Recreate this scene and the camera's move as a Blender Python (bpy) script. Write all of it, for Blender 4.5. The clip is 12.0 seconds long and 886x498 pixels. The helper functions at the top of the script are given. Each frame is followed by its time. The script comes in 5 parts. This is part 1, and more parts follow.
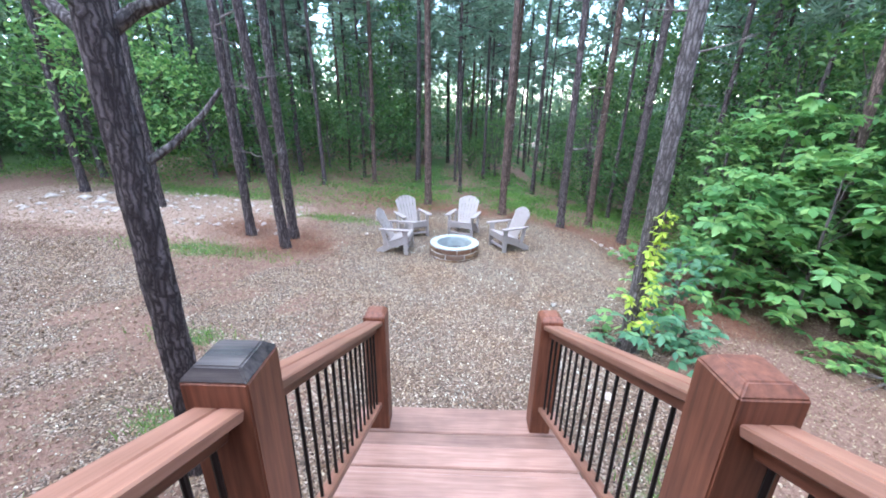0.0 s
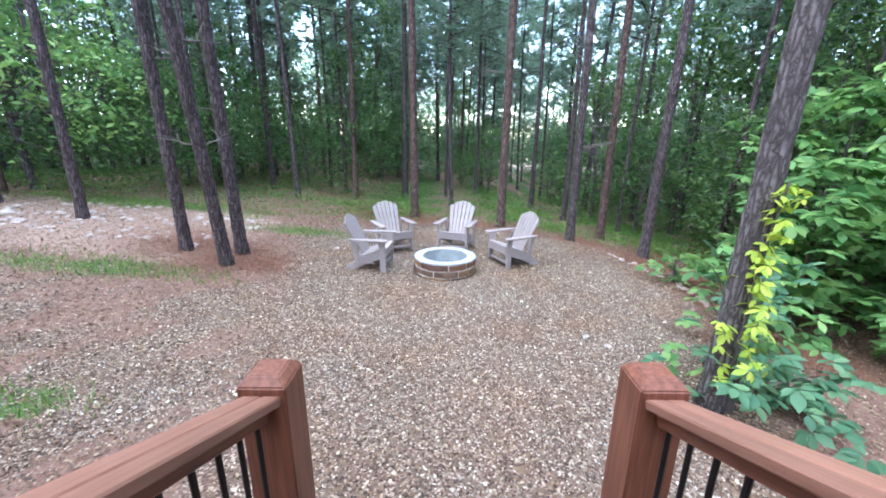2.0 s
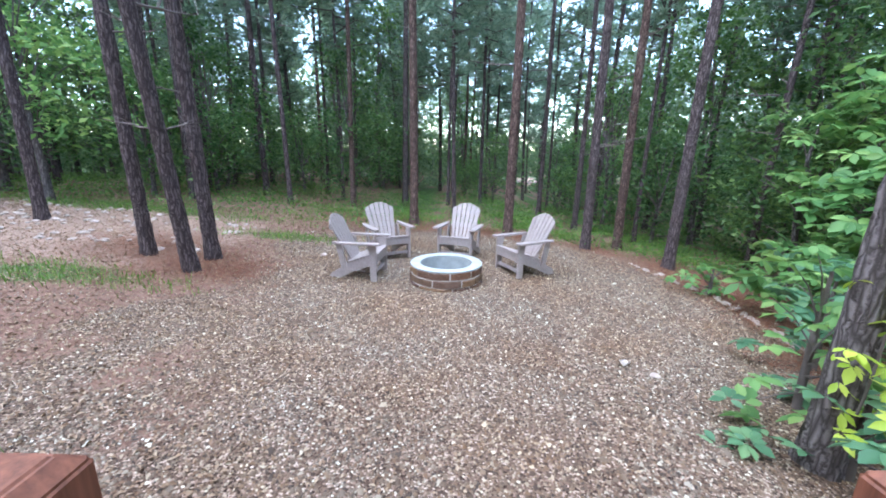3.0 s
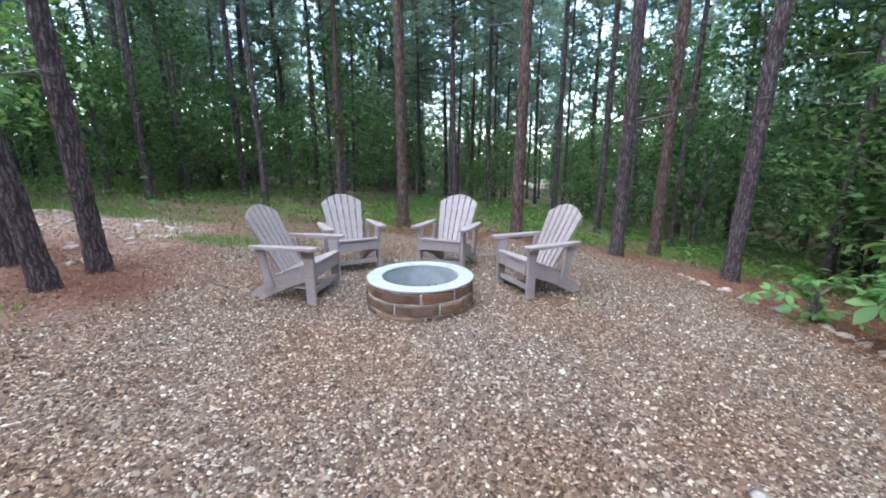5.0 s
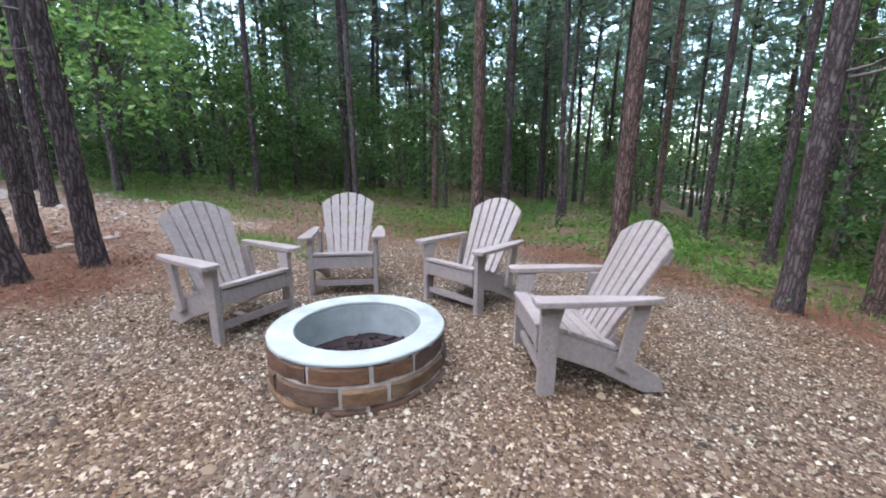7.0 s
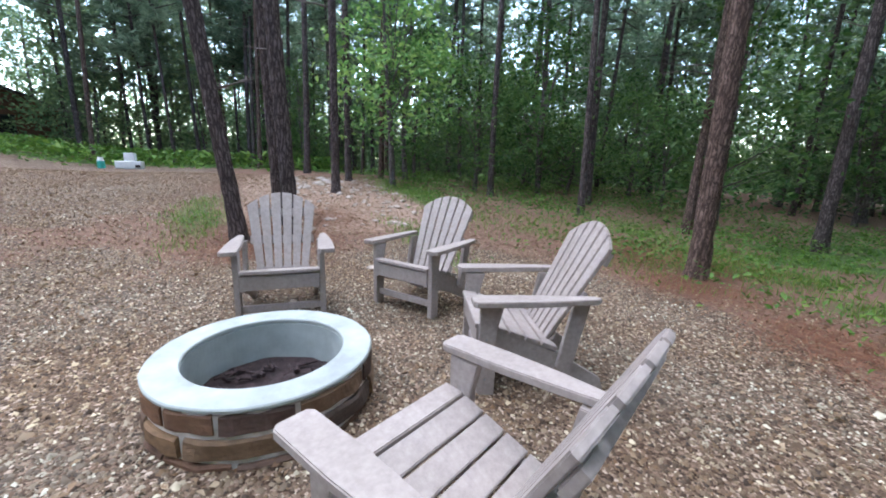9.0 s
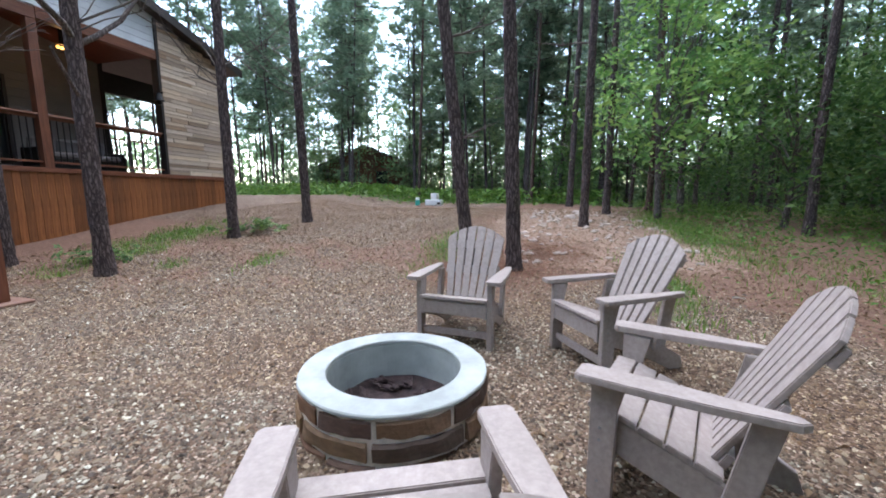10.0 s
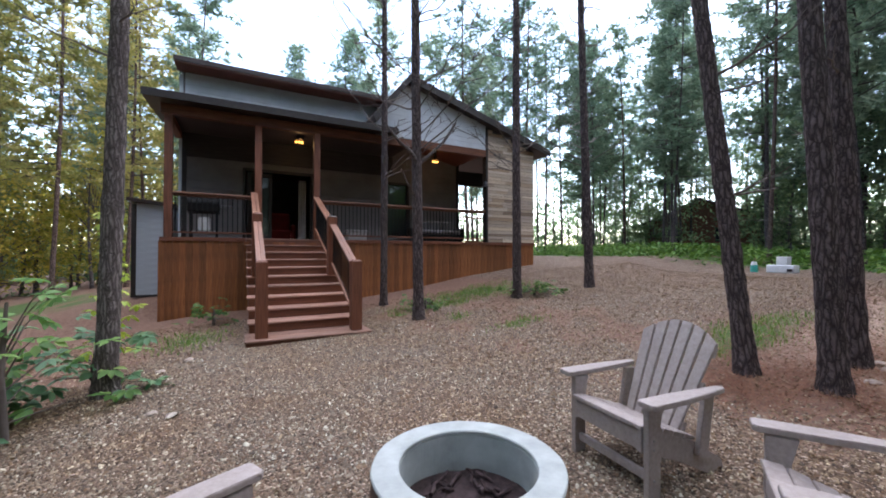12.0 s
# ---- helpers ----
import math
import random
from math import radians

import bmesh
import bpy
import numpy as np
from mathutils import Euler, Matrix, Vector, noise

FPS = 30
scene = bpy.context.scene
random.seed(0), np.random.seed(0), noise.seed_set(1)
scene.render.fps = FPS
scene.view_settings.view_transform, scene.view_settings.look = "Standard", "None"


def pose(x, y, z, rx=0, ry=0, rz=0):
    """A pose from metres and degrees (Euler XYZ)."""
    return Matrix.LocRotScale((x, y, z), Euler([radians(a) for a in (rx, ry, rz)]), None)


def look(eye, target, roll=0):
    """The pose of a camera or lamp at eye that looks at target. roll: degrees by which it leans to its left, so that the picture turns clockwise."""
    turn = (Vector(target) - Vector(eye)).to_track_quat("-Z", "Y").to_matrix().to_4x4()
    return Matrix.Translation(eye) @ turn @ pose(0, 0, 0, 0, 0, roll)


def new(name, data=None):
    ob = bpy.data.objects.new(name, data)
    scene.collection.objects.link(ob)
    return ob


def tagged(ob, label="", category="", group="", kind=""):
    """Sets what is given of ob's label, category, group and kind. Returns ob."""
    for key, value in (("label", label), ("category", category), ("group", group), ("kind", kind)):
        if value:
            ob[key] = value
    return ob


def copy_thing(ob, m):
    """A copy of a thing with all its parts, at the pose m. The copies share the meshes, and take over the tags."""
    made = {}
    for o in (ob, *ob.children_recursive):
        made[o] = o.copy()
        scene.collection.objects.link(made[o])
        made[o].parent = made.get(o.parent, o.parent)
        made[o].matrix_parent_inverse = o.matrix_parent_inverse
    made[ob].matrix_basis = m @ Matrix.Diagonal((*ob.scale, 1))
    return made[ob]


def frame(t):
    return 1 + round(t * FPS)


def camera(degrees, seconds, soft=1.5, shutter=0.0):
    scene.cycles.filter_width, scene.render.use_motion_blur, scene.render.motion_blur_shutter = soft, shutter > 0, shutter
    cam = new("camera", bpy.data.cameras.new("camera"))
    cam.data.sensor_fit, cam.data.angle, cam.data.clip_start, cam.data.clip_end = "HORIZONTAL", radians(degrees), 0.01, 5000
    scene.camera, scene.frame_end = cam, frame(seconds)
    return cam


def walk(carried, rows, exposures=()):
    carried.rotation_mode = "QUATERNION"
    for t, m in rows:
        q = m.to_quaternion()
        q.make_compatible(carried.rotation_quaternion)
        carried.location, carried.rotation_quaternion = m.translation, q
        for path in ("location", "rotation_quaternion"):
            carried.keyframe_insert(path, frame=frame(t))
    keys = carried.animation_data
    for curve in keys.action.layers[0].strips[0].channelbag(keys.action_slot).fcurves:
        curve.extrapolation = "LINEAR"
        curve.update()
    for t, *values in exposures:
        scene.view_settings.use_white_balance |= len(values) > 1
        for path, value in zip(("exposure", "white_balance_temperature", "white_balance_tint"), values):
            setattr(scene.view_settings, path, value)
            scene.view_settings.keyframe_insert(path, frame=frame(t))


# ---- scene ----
cam = camera(98.0, 12.0, 1.85)
PATH = [
    (0, (0.263, -0.035, 2.96), (0.221, 1.846, 2.284), 0.8),
    (0.5, (0.298, 0.347, 2.774), (0.248, 2.238, 2.125), 0.6),
    (1, (0.304, 0.767, 2.579), (0.294, 2.673, 1.974), 0.6),
    (1.5, (0.305, 1.207, 2.38), (0.331, 3.121, 1.802), 0.8),
    (2, (0.298, 1.651, 2.172), (0.297, 3.573, 1.621), 0.5),
    (2.5, (0.304, 2.100, 1.977), (0.293, 4.036, 1.477), 0.7),
    (4.5, (0.561, 3.869, 1.343), (0.518, 5.815, 0.882), 0.4),
    (5, (0.722, 4.374, 1.307), (0.640, 6.324, 0.873), 0.0),
    (5.5, (0.902, 4.848, 1.299), (0.799, 6.811, 0.930), 0.6),
    (6, (1.168, 5.312, 1.217), (0.890, 7.259, 0.852), -0.1),
    (6.5, (1.461, 5.763, 1.182), (0.971, 7.663, 0.797), -0.1),
    (7, (1.726, 6.259, 1.155), (0.951, 8.056, 0.742), 0.2),
    (9, (2.422, 8.181, 1.158), (0.651, 9.011, 0.742), 1.8),
    (9.5, (2.416, 8.622, 1.145), (0.462, 8.853, 0.785), 0.5),
    (10, (2.339, 8.993, 1.180), (0.426, 8.474, 0.908), -0.1),
    (10.5, (2.208, 9.313, 1.263), (0.492, 8.303, 1.077), -0.2),
    (11, (2.011, 9.581, 1.295), (0.531, 8.238, 1.225), 0.1),
    (11.5, (1.802, 9.811, 1.349), (0.588, 8.222, 1.355), 0.3),
    (12, (1.479, 10.025, 1.370), (0.547, 8.256, 1.398), 0.0),
]
walk(cam, [(t, look(e, g, r)) for t, e, g, r in PATH], [(0.0, 4.0, 6000, 8), (2.5, 3.8, 6200, 11), (4.5, 3.53, 6350, 11), (6.5, 3.45, 6800, 13), (9.0, 3.42, 6900, 10), (10.0, 3.33, 7100, 12), (12.0, 2.97, 7200, 16)])

# ---- light ----
SUN_WAY = Vector((-0.55, -0.10, 0.80)).normalized()
world = bpy.data.worlds.new("world")
scene.world = world
world.use_nodes = True
wn = world.node_tree.nodes
sky = wn.new("ShaderNodeTexSky")
sky.sky_type = "NISHITA"
sky.sun_disc = False
sky.sun_elevation = math.asin(SUN_WAY.z)
sky.sun_rotation = math.atan2(SUN_WAY.x, SUN_WAY.y)
sky.dust_density = 0.3
wn["Background"].inputs[1].default_value = 0.12
world.node_tree.links.new(sky.outputs[0], wn["Background"].inputs[0])
sun = new("sun", bpy.data.lights.new("sun", "SUN"))
sun.data.energy, sun.data.angle, sun.data.color = 0.95, radians(130), (1.0, 0.95, 0.88)
sun.matrix_world = look(SUN_WAY * 60, (0, 0, 0))


# ---- materials ----
class Nodes:
    """Short writing for a node material."""

    def __init__(self, name):
        self.mat = bpy.data.materials.new(name)
        self.mat.use_nodes = True
        self.t = self.mat.node_tree
        self.bsdf = self.t.nodes["Principled BSDF"]
        self.out = self.t.nodes["Material Output"]
        self.co = self.t.nodes.new("ShaderNodeTexCoord")

    def node(self, kind, **given):
        n = self.t.nodes.new(kind)
        for k, v in given.items():
            n.inputs[k.replace("_", " ")].default_value = v
        return n

    def link(self, a, b):
        self.t.links.new(a, b)

    def mapped(self, scale, source="Object"):
        m = self.node("ShaderNodeMapping")
        m.inputs["Scale"].default_value = scale
        self.link(self.co.outputs[source], m.inputs["Vector"])
        return m.outputs[0]

    def noise(self, scale, detail=5.0, rough=0.55, stretch=(1, 1, 1), source="Object"):
        n = self.node("ShaderNodeTexNoise", Scale=scale, Detail=detail, Roughness=rough)
        self.link(self.mapped(stretch, source), n.inputs["Vector"])
        return n.outputs["Fac"]

    def ramp(self, fac, *stops):
        r = self.node("ShaderNodeValToRGB")
        e = r.color_ramp.elements
        while len(e) < len(stops):
            e.new(0.5)
        for k, (at, col) in zip(e, stops):
            k.position, k.color = at, (*col, 1)
        self.link(fac, r.inputs[0])
        return r.outputs[0]

    def mix(self, fac, a, b, mode="MIX"):
        m = self.t.nodes.new("ShaderNodeMix")
        m.data_type, m.blend_type = "RGBA", mode
        for sock, v in ((m.inputs[0], fac), (m.inputs[6], a), (m.inputs[7], b)):
            if isinstance(v, (int, float)):
                sock.default_value = v
            elif isinstance(v, tuple):
                sock.default_value = (*v, 1)
            else:
                self.link(v, sock)
        return m.outputs[2]

    def mul(self, a, b, op="MULTIPLY"):
        m = self.t.nodes.new("ShaderNodeMath")
        m.operation = op
        for sock, v in ((m.inputs[0], a), (m.inputs[1], b)):
            if isinstance(v, (int, float)):
                sock.default_value = v
            else:
                self.link(v, sock)
        return m.outputs[0]

    def done(self, colour, rough=0.6, bump=None, depth=0.003, strength=0.6, metal=0.0, spec=0.4):
        b = self.bsdf
        if isinstance(colour, tuple):
            b.inputs["Base Color"].default_value = (*colour, 1)
        else:
            self.link(colour, b.inputs["Base Color"])
        if isinstance(rough, (int, float)):
            b.inputs["Roughness"].default_value = rough
        else:
            self.link(rough, b.inputs["Roughness"])
        b.inputs["Metallic"].default_value = metal
        b.inputs["Specular IOR Level"].default_value = spec
        if bump is not None:
            n = self.node("ShaderNodeBump", Strength=strength, Distance=depth)
            self.link(bump, n.inputs["Height"])
            self.link(n.outputs[0], b.inputs["Normal"])
        return self.mat


def stained(name, dark, light, along, rough=0.5, vary=0.35):
    """Stained timber with its grain along one axis."""
    n = Nodes(name)
    stretch = [14, 14, 14]
    stretch["xyz".index(along)] = 0.8
    grain = n.noise(3.0, 6, 0.6, stretch)
    blot = n.noise(2.3, 3, 0.5)
    info = n.t.nodes.new("ShaderNodeObjectInfo")
    col = n.ramp(grain, (0.3, dark), (0.7, light))
    shade = n.ramp(n.mul(n.mul(blot, 0.6), n.mul(info.outputs["Random"], 0.5), "ADD"), (0.2, (1 - vary,) * 3), (0.75, (1 + vary * 0.4,) * 3))
    col = n.mix(1.0, col, shade, "MULTIPLY")
    return n.done(col, rough, grain, 0.002, 0.5)


def plain(name, colour, rough=0.6, metal=0.0, vary=0.25, scale=6.0, depth=0.001):
    n = Nodes(name)
    f = n.noise(scale, 6, 0.6)
    lo, hi = tuple(c * (1 - vary) for c in colour), tuple(min(1, c * (1 + vary)) for c in colour)
    return n.done(n.ramp(f, (0.3, lo), (0.7, hi)), rough, n.noise(scale * 9, 4), depth, 0.4, metal)


def foliage(name, *stops, gloss=0.45, through_light=0.35, patchy=False):
    """Leaves: a colour for each leaf, a little light let through."""
    n = Nodes(name)
    geo = n.t.nodes.new("ShaderNodeNewGeometry")
    info = n.t.nodes.new("ShaderNodeObjectInfo")
    col = n.ramp(geo.outputs["Random Per Island"], *stops)
    if patchy:
        col = n.mix(1.0, col, n.ramp(n.noise(0.8, 4, 0.6), (0.35, (0.86, 0.68, 0.53)), (0.6, (0.90, 0.88, 0.87))), "MULTIPLY")
    tone = n.ramp(info.outputs["Random"], (0.0, (0.7, 0.78, 0.72)), (1.0, (1.2, 1.12, 1.0)))
    col = n.mix(1.0, col, tone, "MULTIPLY")
    n.done(col, gloss, None, spec=0.35)
    tr = n.t.nodes.new("ShaderNodeBsdfTranslucent")
    n.link(col, tr.inputs["Color"])
    mx = n.t.nodes.new("ShaderNodeMixShader")
    mx.inputs[0].default_value = through_light
    n.link(n.bsdf.outputs[0], mx.inputs[1])
    n.link(tr.outputs[0], mx.inputs[2])
    n.link(mx.outputs[0], n.out.inputs["Surface"])
    return n.mat


def bark(name, dark, mid, light):
    n = Nodes(name)
    v = n.t.nodes.new("ShaderNodeTexVoronoi")
    v.feature = "DISTANCE_TO_EDGE"
    v.inputs["Scale"].default_value = 1.0
    warp = n.mul(n.noise(7.0, 5, 0.6), 2.6)
    mapped = n.mapped((27, 27, 4.6))
    add = n.t.nodes.new("ShaderNodeVectorMath")
    n.link(mapped, add.inputs[0])
    n.link(warp, add.inputs[1])
    n.link(add.outputs[0], v.inputs["Vector"])
    fine = n.noise(45, 5, 0.65, (1, 1, 0.4))
    crack = n.ramp(v.outputs["Distance"], (0.0, (0.0, 0.0, 0.0)), (0.34, (1, 1, 1)))
    big = n.noise(1.6, 3)
    plate = n.ramp(fine, (0.3, mid), (0.72, light))
    plate = n.mix(n.ramp(big, (0.35, (0, 0, 0)), (0.7, (0.6, 0.6, 0.6))), plate, mid)
    col = n.mix(crack, dark, plate)
    h = n.mul(n.mul(crack, 0.8), n.mul(fine, 0.5), "ADD")
    return n.done(col, 0.92, h, 0.012, 0.9, spec=0.15)


STAIN_X = stained("red_brown_stain_x", (0.085, 0.028, 0.016), (0.22, 0.082, 0.045), "x")
STAIN_Y = stained("red_brown_stain_y", (0.085, 0.028, 0.016), (0.22, 0.082, 0.045), "y")
STAIN_Z = stained("red_brown_stain_z", (0.095, 0.032, 0.018), (0.23, 0.086, 0.048), "z")
SKIRT = stained("orange_brown_stain", (0.15, 0.048, 0.016), (0.32, 0.12, 0.042), "z", 0.6, 0.45)
RAIL_Y = stained("worn_stain_y", (0.22, 0.098, 0.062), (0.35, 0.172, 0.115), "y", 0.45, 0.35)
RAIL_X = stained("worn_stain_x", (0.21, 0.105, 0.073), (0.32, 0.175, 0.127), "x", 0.45, 0.35)
TREAD = stained("faded_tread_stain", (0.26, 0.138, 0.102), (0.40, 0.228, 0.172), "x", 0.5, 0.55)
CEDAR = stained("red_soffit_stain", (0.11, 0.03, 0.018), (0.19, 0.058, 0.036), "x", 0.5)
WEATHERED = stained("blackened_weathered_top", (0.012, 0.011, 0.012), (0.10, 0.08, 0.075), "x", 0.25, 0.6)
# dark boards whose tone also carries shade under the porch roof
DARK_WALL = stained("dark_boards_with_shade", (0.025, 0.021, 0.024), (0.06, 0.05, 0.053), "x", 0.6)
DARK_IRON = plain("black_iron", (0.014, 0.014, 0.015), 0.45, 0.6)


def taupe():
    n = Nodes("taupe_plastic_timber")
    g = n.noise(40, 5, 0.6, (1, 1, 1))
    st = n.noise(2.2, 4)
    col = n.ramp(g, (0.3, (0.275, 0.235, 0.222)), (0.7, (0.385, 0.335, 0.318)))
    col = n.mix(n.ramp(st, (0.45, (0, 0, 0)), (0.75, (0.35, 0.35, 0.35))), col, (0.2, 0.165, 0.15))
    return n.done(col, 0.5, g, 0.0012, 0.4)


TAUPE = taupe()
CONCRETE = plain("pale_blue_grey_concrete", (0.35, 0.39, 0.385), 0.75, 0, 0.22, 5, 0.002)
MORTAR = plain("grey_mortar", (0.56, 0.51, 0.47), 0.9, 0, 0.3, 12, 0.004)
ASH = plain("charred_wood_and_ash", (0.032, 0.02, 0.021), 0.95, 0, 0.8, 20, 0.01)
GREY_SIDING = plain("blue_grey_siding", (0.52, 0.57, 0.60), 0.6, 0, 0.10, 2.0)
SHED_SIDING = plain("dusty_blue_siding", (0.40, 0.44, 0.475), 0.6, 0, 0.12, 2.0)
# grey lowered in colour to stand in for the porch's shade
GREY_WALL = plain("shade_darkened_grey", (0.155, 0.145, 0.145), 0.7, 0, 0.12, 2.0)
BLACK_TRIM = plain("black_brown_trim", (0.022, 0.018, 0.018), 0.5)
ROOF_METAL = plain("dark_brown_roof_metal", (0.05, 0.036, 0.034), 0.4, 0.3)
FABRIC = plain("pale_curtain_cloth", (0.6, 0.58, 0.56), 0.9, 0, 0.12)
STEEL = plain("dull_steel", (0.3, 0.3, 0.31), 0.4, 0.8)
GREY_PLASTIC = plain("dull_pale_plastic", (0.34, 0.34, 0.34), 0.6, 0, 0.15)
WHITE_PLASTIC = plain("white_plastic", (0.72, 0.74, 0.74), 0.5, 0, 0.1)
TEAL_PLASTIC = plain("teal_plastic", (0.03, 0.36, 0.30), 0.5, 0, 0.1)
STONE_PALE = plain("pale_field_stone", (0.41, 0.345, 0.30), 0.85, 0, 0.35, 9, 0.006)


def pit_stone():
    n = Nodes("brown_ledge_stone")
    info = n.t.nodes.new("ShaderNodeObjectInfo")
    base = n.ramp(info.outputs["Random"], (0.0, (0.07, 0.045, 0.038)), (0.25, (0.19, 0.10, 0.058)), (0.5, (0.10, 0.064, 0.056)), (0.75, (0.25, 0.155, 0.085)), (1.0, (0.065, 0.05, 0.048)))
    f = n.noise(16, 6, 0.65, (1, 1, 2.5))
    col = n.mix(1.0, base, n.ramp(f, (0.25, (0.55, 0.52, 0.5)), (0.75, (1.35, 1.3, 1.25))), "MULTIPLY")
    return n.done(col, 0.75, f, 0.012, 0.8)


PIT_STONE = pit_stone()


def rustic():
    n = Nodes("mixed_reclaimed_boards")
    info = n.t.nodes.new("ShaderNodeObjectInfo")
    base = n.ramp(info.outputs["Random"], (0.0, (0.29, 0.20, 0.135)), (0.25, (0.58, 0.47, 0.35)), (0.5, (0.40, 0.335, 0.285)), (0.75, (0.68, 0.58, 0.46)), (1.0, (0.22, 0.165, 0.125)))
    f = n.noise(4, 6, 0.65, (0.7, 9, 12))
    col = n.mix(1.0, base, n.ramp(f, (0.25, (0.6, 0.58, 0.56)), (0.75, (1.25, 1.22, 1.2))), "MULTIPLY")
    return n.done(col, 0.8, f, 0.004, 0.6)


RUSTIC = rustic()
PINE_BARK = bark("pine_bark", (0.036, 0.027, 0.027), (0.12, 0.094, 0.093), (0.225, 0.183, 0.18))
RED_BARK = bark("reddish_pine_bark", (0.045, 0.029, 0.025), (0.16, 0.105, 0.088), (0.28, 0.20, 0.17))
GREY_BARK = bark("grey_bark", (0.06, 0.05, 0.048), (0.17, 0.145, 0.14), (0.30, 0.27, 0.265))
TWIG = plain("dead_grey_twig", (0.125, 0.105, 0.095), 0.9)
LEAF_MID = foliage("green_leaves", (0.0, (0.036, 0.10, 0.032)), (0.5, (0.095, 0.20, 0.07)), (1.0, (0.18, 0.29, 0.095)), through_light=0.5)
LEAF_NEAR = foliage("fresh_green_leaves", (0.0, (0.10, 0.24, 0.085)), (0.5, (0.17, 0.35, 0.12)), (1.0, (0.30, 0.47, 0.16)), through_light=0.45)
# far leaves: air haze is put into this paler green
LEAF_FAR = foliage("haze_paled_leaves", (0.0, (0.09, 0.155, 0.09)), (0.5, (0.14, 0.225, 0.125)), (1.0, (0.22, 0.31, 0.165)), through_light=0.6)
# green leaves with warm low sunlight painted in as yellow
LEAF_SUNLIT = foliage("sunlit_yellow_leaves", (0.0, (0.24, 0.26, 0.05)), (0.5, (0.40, 0.37, 0.085)), (1.0, (0.60, 0.48, 0.13)), through_light=0.7)
LEAF_BLUE = foliage("blue_green_leaves", (0.0, (0.05, 0.15, 0.085)), (0.6, (0.10, 0.23, 0.13)), (1.0, (0.17, 0.31, 0.16)))
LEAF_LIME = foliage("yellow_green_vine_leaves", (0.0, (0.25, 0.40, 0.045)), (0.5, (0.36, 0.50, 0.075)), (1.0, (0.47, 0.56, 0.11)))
NEEDLE = foliage("pine_needles", (0.0, (0.12, 0.185, 0.135)), (0.5, (0.19, 0.285, 0.21)), (1.0, (0.30, 0.39, 0.30)), through_light=0.72)
GRASS = foliage("grass_blades", (0.0, (0.08, 0.19, 0.035)), (0.5, (0.14, 0.28, 0.055)), (1.0, (0.25, 0.34, 0.10)))
RED_CLOTH = plain("dark_red_cloth", (0.22, 0.018, 0.015), 0.85, 0, 0.2)
COVER = foliage("low_plants", (0.0, (0.045, 0.13, 0.025)), (0.5, (0.085, 0.20, 0.04)), (1.0, (0.16, 0.28, 0.06)))
STRAW = foliage("fallen_pine_straw", (0.0, (0.12, 0.045, 0.03)), (0.5, (0.21, 0.09, 0.058)), (1.0, (0.32, 0.165, 0.11)), gloss=0.8, through_light=0.1)
LITTER = foliage("dry_leaf_litter", (0.0, (0.15, 0.085, 0.055)), (0.5, (0.30, 0.20, 0.14)), (1.0, (0.45, 0.35, 0.27)), gloss=0.8, through_light=0.1)
PEBBLE = foliage("mixed_pebbles", (0.0, (0.045, 0.03, 0.024)), (0.25, (0.13, 0.088, 0.066)), (0.5, (0.22, 0.168, 0.135)), (0.7, (0.20, 0.122, 0.074)), (0.86, (0.33, 0.275, 0.235)), (0.95, (0.52, 0.465, 0.405)), (1.0, (0.84, 0.80, 0.74)), gloss=0.6, through_light=0.0, patchy=True)


def ground_mat():
    """Gravel, pine straw, bare clay and green ground, by their share at each vertex."""
    n = Nodes("gravel_and_forest_floor")

    def share(name):
        a = n.t.nodes.new("ShaderNodeAttribute")
        a.attribute_name = name
        return a.outputs["Fac"]

    fine, mid, big = n.noise(95, 4, 0.7), n.noise(14, 5, 0.65), n.noise(1.1, 5, 0.6)
    v = n.t.nodes.new("ShaderNodeTexVoronoi")
    v.inputs["Scale"].default_value = 60
    n.link(n.co.outputs["Object"], v.inputs["Vector"])
    sep = n.t.nodes.new("ShaderNodeSeparateColor")
    n.link(v.outputs["Color"], sep.inputs[0])
    # darkened so that shade between the loose stones is in the colour
    gravel = n.ramp(sep.outputs[0], (0.0, (0.04, 0.026, 0.02)), (0.4, (0.13, 0.09, 0.066)), (0.8, (0.24, 0.178, 0.138)), (1.0, (0.55, 0.47, 0.40)))
    gravel = n.mix(1.0, gravel, n.ramp(big, (0.3, (0.72, 0.62, 0.55)), (0.7, (1.0, 0.98, 0.96))), "MULTIPLY")
    straw = n.mix(1.0, n.ramp(mid, (0.3, (0.13, 0.072, 0.052)), (0.7, (0.27, 0.165, 0.122))), n.ramp(fine, (0.3, (0.6, 0.6, 0.6)), (0.7, (1.3, 1.3, 1.3))), "MULTIPLY")
    green = n.mix(1.0, n.ramp(mid, (0.3, (0.03, 0.065, 0.018)), (0.7, (0.10, 0.16, 0.045))), n.ramp(fine, (0.3, (0.6, 0.6, 0.6)), (0.7, (1.3, 1.3, 1.3))), "MULTIPLY")
    clay = n.ramp(mid, (0.3, (0.24, 0.155, 0.115)), (0.7, (0.40, 0.29, 0.23)))

    def edge(name):
        return n.ramp(n.mul(share(name), n.mul(n.mul(mid, 0.7), -0.35, "ADD"), "ADD"), (0.4, (0, 0, 0)), (0.6, (1, 1, 1)))

    col = n.mix(edge("gravel"), straw, gravel)
    col = n.mix(edge("clay"), col, clay)
    col = n.mix(edge("green"), col, green)
    h = n.mul(n.mul(v.outputs["Distance"], -0.7), n.mul(fine, 0.6), "ADD")
    return n.done(col, 0.9, h, 0.012, 0.8, spec=0.2)


GROUND = ground_mat()


